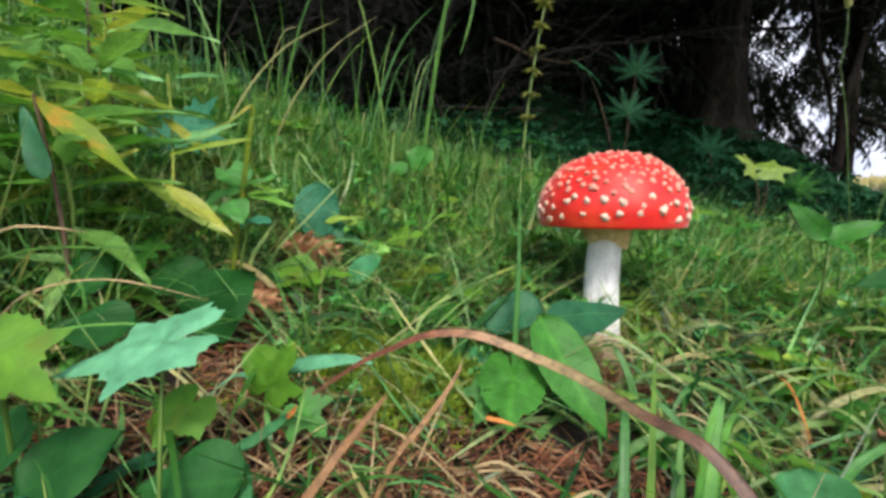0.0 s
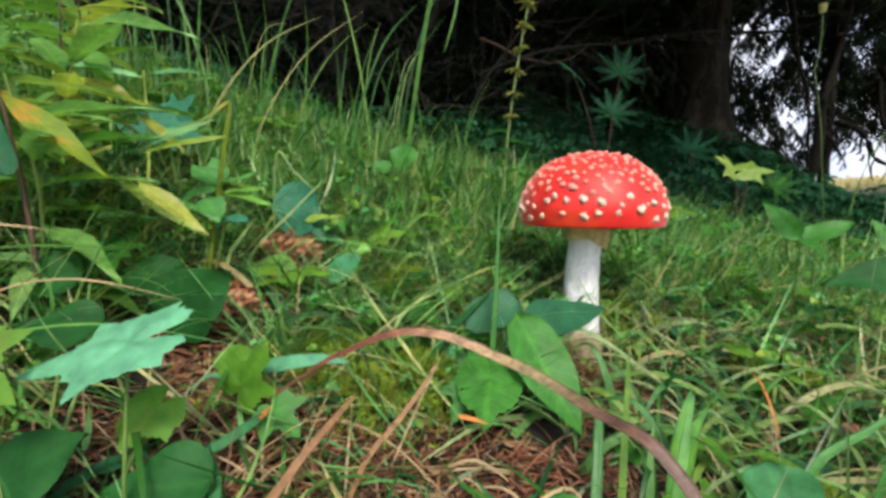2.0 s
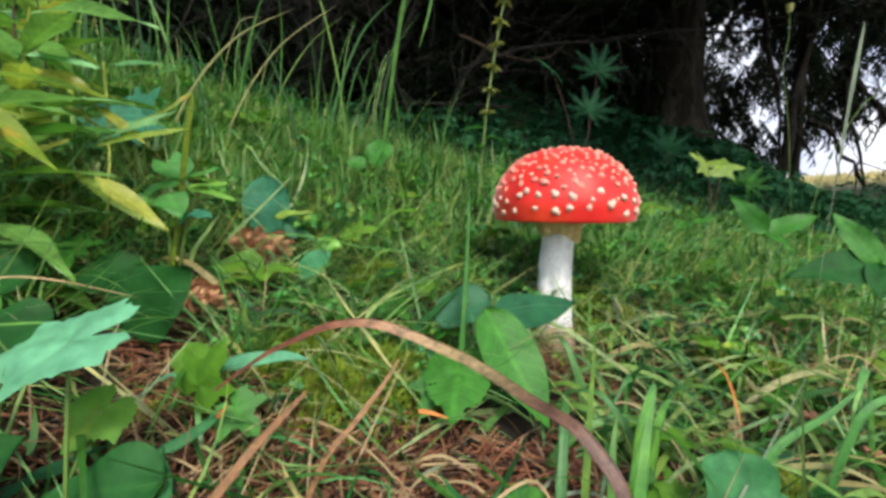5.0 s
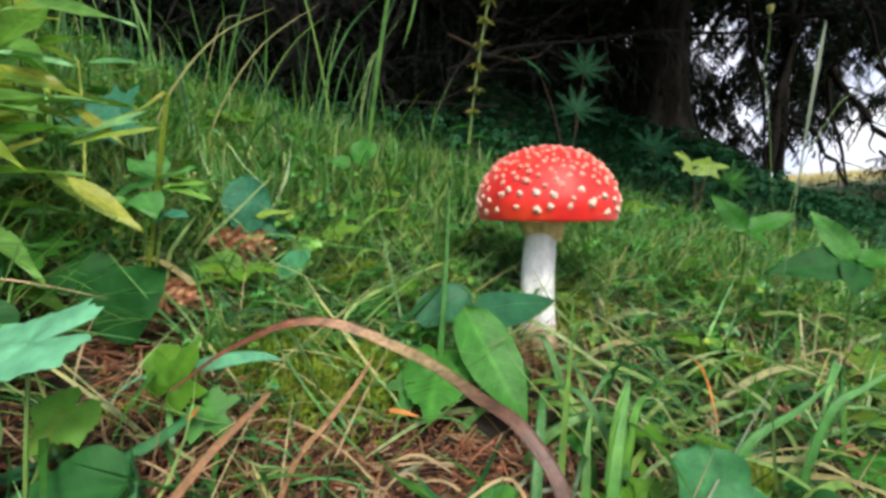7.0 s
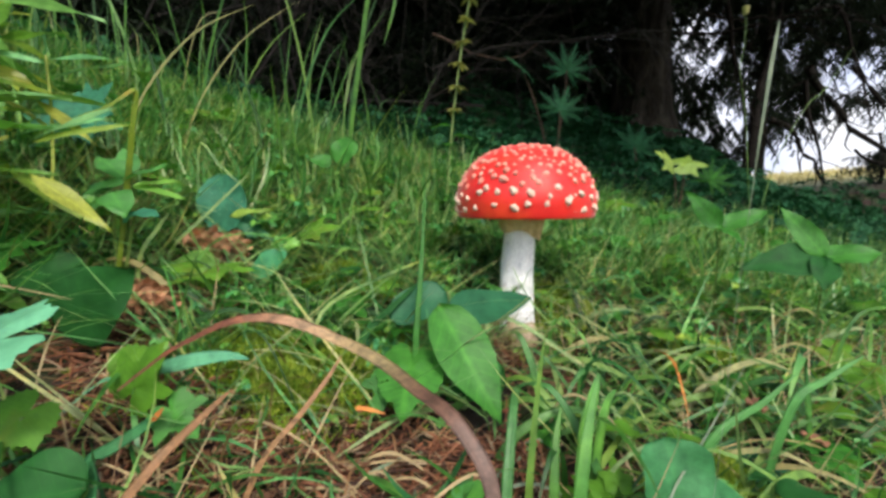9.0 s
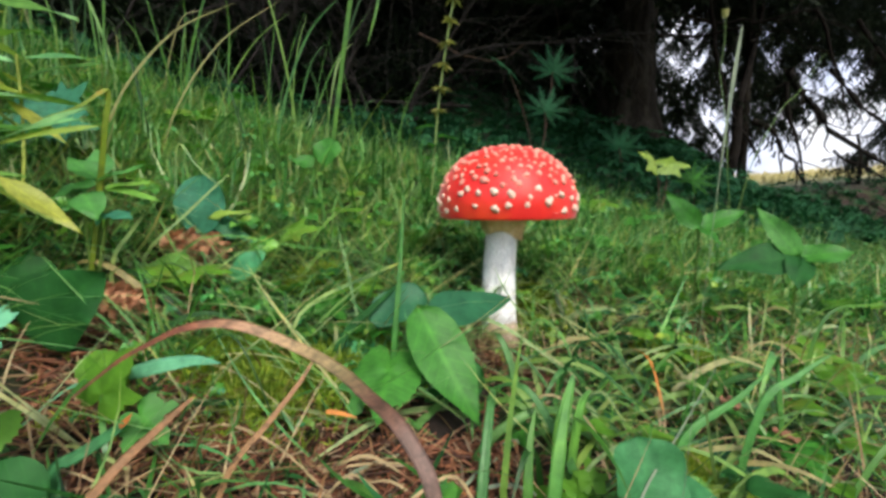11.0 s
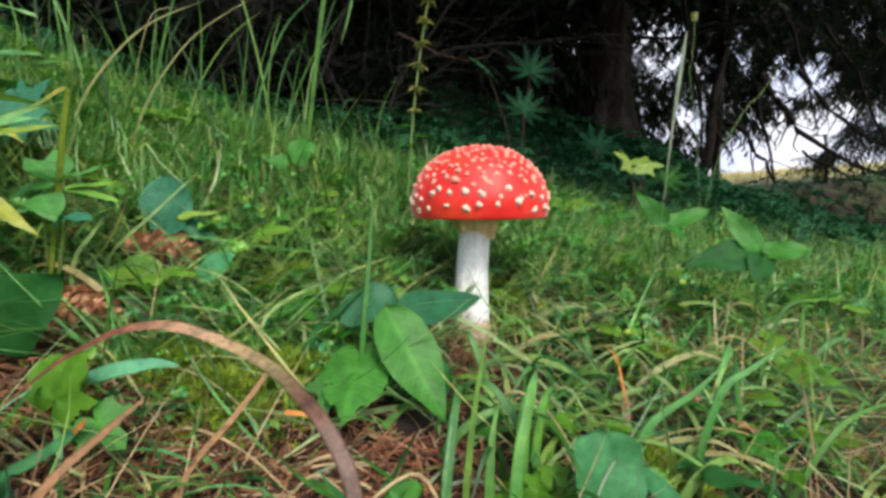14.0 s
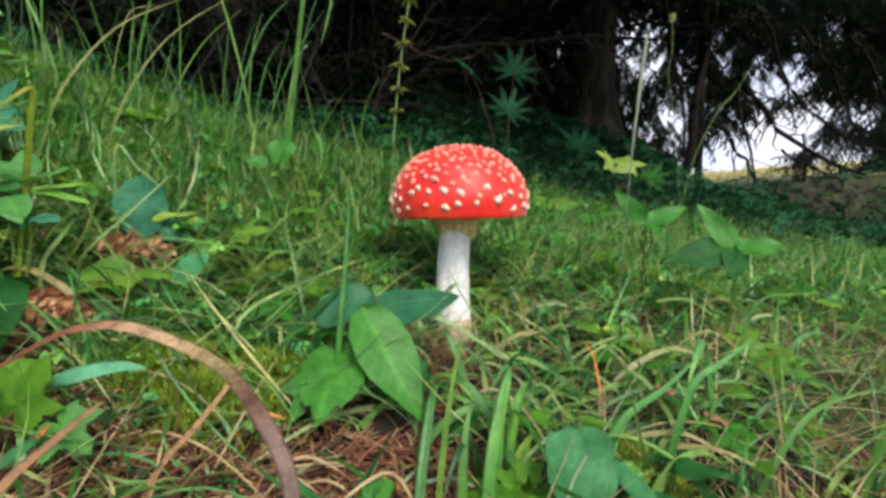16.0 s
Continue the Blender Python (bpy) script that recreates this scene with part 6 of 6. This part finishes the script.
# dry straw lying about
x, y = clear_of(*patchy(*spots(12000, 0.14, 1.2, 1.1), 21, 0.05), [(0.165, 0.19, 0.04)])
k = (y > 0.3) | (rng.uniform(0, 1, len(x)) < 0.5)
x, y = x[k], y[k]
x, y = np.concatenate([x, rng.uniform(0.2, 0.6, 260)]), np.concatenate([y, rng.uniform(0.19, 0.44, 260)])
n = len(x)
tagged(blade_field("straw", x, y, rng.uniform(0.03, 0.10, n), rng.uniform(0.0006, 0.0015, n), rng.uniform(0.5, 1.3, n), rng.uniform(-0.2, 1.4, n), STRAW, 6, lift=rng.uniform(0, 0.012, n)),
       "dry straw-coloured stalks lying in the grass", "straw", kind="stuff")
x, y = rng.uniform(3.2, 10, 9000), rng.uniform(3.3, 9, 9000)
n = len(x)
tagged(blade_field("dry_grass", x, y, rng.uniform(0.06, 0.18, n), rng.uniform(0.005, 0.012, n), rng.uniform(0.1, 1.0, n), rng.uniform(0.2, 1.8, n), DRY_GRASS, 5),
       "pale dry grass in the open beyond the spruce", "grass", kind="stuff")
# brown needles
nv, nt = tube([(0, -0.5, 0), (0.02, 0, 0.03), (0, 0.5, 0)], 0.045, 0.03, 3)
x, y = clear_of(*spots(38000, 0.11, 0.75, 1.5), [(0.082, 0.285, 0.022), (0.07, 0.262, 0.014)])
k = (np.hypot((x + 0.01) / 0.15, (y - 0.2) / 0.1) < 1) | (np.hypot((x - 0.33) / 0.09, (y - 0.47) / 0.06) < 1) | (np.hypot((x + 0.14) / 0.06, (y - 0.36) / 0.09) < 1) | (np.hypot((x - 0.15) / 0.05, (y - 0.36) / 0.06) < 1) | (rng.uniform(0, 1, len(x)) < np.where(x > 0.08, 0.1, 0.3))
x, y = x[k], y[k]
n = len(x)
z = bumpy(x, y) + rng.uniform(0.0, 0.010, n)
v, t = scatter(nv, nt, np.stack([x, y, z], 1), turns(rng.uniform(0, 6.3, n), rng.normal(0, 0.35, n)), rng.uniform(0.010, 0.024, n))
tagged(put("needle_litter", mesh_from("needle_litter", v, t), NEEDLE_LITTER), "loose brown spruce needles on the soil", "litter", kind="stuff")


# small three-leaved herbs
def trifoliate(n_leaflets=3, seed=0, stalk=1.0):
    pieces = []
    r = random.Random(seed)
    for k in range(n_leaflets):
        a = 2 * math.pi * k / n_leaflets + r.uniform(-0.2, 0.2)
        v, t, _ = leaf_grid(rounded, 0.55, 0.48, 0.25, 0.15, 0.05, nu=5, nv=4, seed=k)
        d = Vector((math.cos(a), math.sin(a), 0.12))
        m = leaf_pose((0, 0, stalk), Vector((0, 0, stalk)) + d, (0, 0, 1), (0, 0, 0))
        pieces.append(([tuple(m @ Vector(p)) for p in v], t))
    pieces.append(tube([(0.05, 0, 0), (0, 0.03, stalk * 0.5), (0, 0, stalk)], 0.03, 0.025, 3))
    return joined(pieces)


def herb_field(name, template, x, y, size, tall, mat, label, tilt=0.35):
    n = len(x)
    pos = np.stack([x, y, bumpy(x, y) - 0.001], 1)
    sc = np.stack([size, size, size * tall], 1)
    v, t = scatter(*template, pos, turns(rng.uniform(0, 6.3, n), rng.normal(0, tilt, n), rng.uniform(0, 6.3, n)), sc)
    tagged(put(name, mesh_from(name, v, t), mat), label, "herbs", kind="stuff")


x, y = thinned(*patchy(*spots(11000, 0.22, 1.15, 0.9), 19, -0.1))
k = (y > 0.42) | (x < 0.06) | (rng.uniform(0, 1, len(x)) > 0.75)
x, y = x[k], y[k]
n = len(x)
herb_field("clover", trifoliate(3, 1), x, y, rng.uniform(0.005, 0.0115, n), rng.uniform(1.6, 4.6, n), HERB, "small three-leaved green herbs among grass")
x, y = thinned(*patchy(*spots(1400, 0.16, 1.5, 1.1), 7, 0.0), 0.1)
n = len(x)
herb_field("strawberry_leaves", trifoliate(5, 2), x, y, rng.uniform(0.014, 0.028, n), rng.uniform(0.6, 1.4, n), HERB, "low five-leaved green herbs")
x, y = patchy(*spots(3600, 0.4, 1.12, 0.9), 25, -0.1)
n = len(x)
herb_field("meadow_herbs", trifoliate(4, 5), x, y, rng.uniform(0.010, 0.024, n), rng.uniform(1.2, 3.2, n), HERB, "light green broad-leaved herbs among the meadow grass", 0.5)
x, y = rng.normal(1.22, 0.28, 700), rng.normal(1.86, 0.09, 700)
n = len(x)
herb_field("trunk_herbs", trifoliate(5, 8), x, y, rng.uniform(0.03, 0.055, n), rng.uniform(0.8, 2.4, n), HERB_SHADED, "dark green leaves round the foot of the spruce", 0.5)
x, y = rng.normal(2.15, 0.22, 420), rng.normal(2.2, 0.12, 420)
n = len(x)
herb_field("brush_herbs", trifoliate(5, 9), x, y, rng.uniform(0.035, 0.06, n), rng.uniform(0.8, 2.2, n), HERB_SHADED, "dark leafy brush below the spruce boughs", 0.5)
# leafy undergrowth below the trees, the trees' shade put into its leaf colour
x = rng.uniform(-1.6, 4.0, 14000)
y = rng.uniform(0.9, 2.6, 14000)
k = y > np.where(x < 0.6, 1.1, 1.05 - 0.15 * (x - 0.6))
k &= (x < 2.3 + 0.3 * np.sin(5 * y)) | (rng.uniform(0, 1, len(x)) < 0.2)
x, y = x[k], y[k]
n = len(x)
herb_field("shade_herbs", trifoliate(5, 3), x, y, rng.uniform(0.018, 0.042, n), rng.uniform(0.8, 3.0, n), HERB_SHADED, "dark green leafy undergrowth below the spruce", 0.5)


# moss cushions
mv, mt = [], []
for k in range(5):
    a = 2 * math.pi * k / 5
    i0 = len(mv)
    mv += [(0.12 * math.cos(a + 1.2), 0.12 * math.sin(a + 1.2), 0.2), (0.12 * math.cos(a - 1.2), 0.12 * math.sin(a - 1.2), 0.2), (0.75 * math.cos(a), 0.75 * math.sin(a), 0.85)]
    mt.append((i0, i0 + 1, i0 + 2))
mv += [(-0.12, 0, 0), (0.12, 0, 0), (0, 0, 1.3)]
mt.append((15, 16, 17))
x, y = patchy(*spots(12000, 0.13, 0.8, 1.2), 17, 0.25)
lift = np.zeros(len(x))
for cx, cy, rad, m in [(-0.048, 0.292, 0.03, 1300), (-0.03, 0.26, 0.022, 250), (0.0, 0.29, 0.03, 400), (0.30, 0.36, 0.04, 700), (0.22, 0.23, 0.025, 500), (0.20, 0.47, 0.05, 600), (0.03, 0.33, 0.03, 500), (-0.01, 0.42, 0.04, 500)]:
    mx, my = rng.normal(cx, rad * 0.6, m), rng.normal(cy, rad * 0.45, m)
    x, y = np.concatenate([x, mx]), np.concatenate([y, my])
    lift = np.concatenate([lift, 0.018 * np.exp(-((mx - cx) ** 2 + (my - cy) ** 2) / (rad * 0.8) ** 2)])
n = len(x)
v, t = scatter(mv, mt, np.stack([x, y, bumpy(x, y) + lift + rng.uniform(0, 0.008, n)], 1), turns(rng.uniform(0, 6.3, n), rng.normal(0, 0.5, n)), np.where(lift > 0.001, 1.35, 1.0) * rng.uniform(0.003, 0.008, n))
tagged(put("moss", mesh_from("moss", v, t), MOSS), "yellow-green moss cushions on the ground", "moss", kind="stuff")


# ---- small broad-leaved herbs, each a plant of its own ----
def seedling(kind, mat, label):
    th = thing("small_herb", (0, 0, 0), label, "plant", "small herbs")
    r = random.Random(kind)
    for k in range(2 + kind % 3):
        a = 2 * math.pi * k / (2 + kind % 3) + r.uniform(-0.4, 0.4)
        d = Vector((math.cos(a), math.sin(a), 0.15))
        c = d * r.uniform(0.004, 0.009) + Vector((0, 0, r.uniform(0.014, 0.026)))
        add_stem(th, bend_line((0, 0, -0.004), c, d * 0.003, 5), 0.0006, 0.0005, STEM_GREEN)
        ln = r.uniform(0.014, 0.021)
        if kind % 2:
            add_leaf(th, c, c + d * ln, (-d.x * 0.5, -d.y * 0.5 - 0.2, 1), ln * 0.95, mat, lobes=IVY, floor=0.5, droop=0.2)
        else:
            add_leaf(th, c, c + d * ln, (-d.x * 0.5, -d.y * 0.5 - 0.2, 1), ln * 0.66, mat, droop=0.25)
    return th


models = [seedling(1, LEAF_MID, "small green herb with lobed leaves"), seedling(2, LEAF_YELLOW, "small yellow-green herb with oval leaves"), seedling(3, LEAF_BLUE, "small bluish green herb with lobed leaves"),
          seedling(4, LEAF_MID, "small green herb with oval leaves"), seedling(5, LEAF_YELLOW, "small bright yellow-green lobed herb"), seedling(6, LEAF_DARK, "small dark green herb with oval leaves")]
r = random.Random(77)
placed = []
while len(placed) < 260:
    y = 0.15 + 0.85 * r.random() ** 1.3
    x = 0.03 + y * r.uniform(-1.0, 1.35)
    if any((x - a) ** 2 + (y - b) ** 2 < 0.0004 for a, b in placed) or math.hypot(x - 0.155, y - 0.42) < 0.035 or math.hypot(x - 0.13, y - 0.34) < 0.035 or math.hypot(x, y - 0.2) < 0.05 or math.hypot(x + 0.13, y - 0.41) < 0.035 or math.hypot(x + 0.15, y - 0.33) < 0.045 or math.hypot(x + 0.14, y - 0.26) < 0.06 or math.hypot(x - 0.073, y - 0.256) < 0.05 or math.hypot(x - 0.165, y - 0.33) < 0.045 or math.hypot(x - 0.165, y - 0.19) < 0.03 or (-0.13 < x < 0.12 and y < 0.31):
        continue
    placed.append((x, y))
    src = models[len(placed) % 6 if y < 0.55 or len(placed) <= 6 else (0, 1, 3, 4)[len(placed) % 4]]
    m = pose(x, y, float(bumpy(x, y)), r.uniform(-18, 18), r.uniform(-18, 18), r.uniform(0, 360)) @ Matrix.Scale(r.uniform(0.8, 1.6) * (1 + 0.9 * max(0, y - 0.3)), 4)
    if len(placed) <= 6:
        src.matrix_basis = m
    else:
        copy_thing(src, m).scale = m.to_scale()
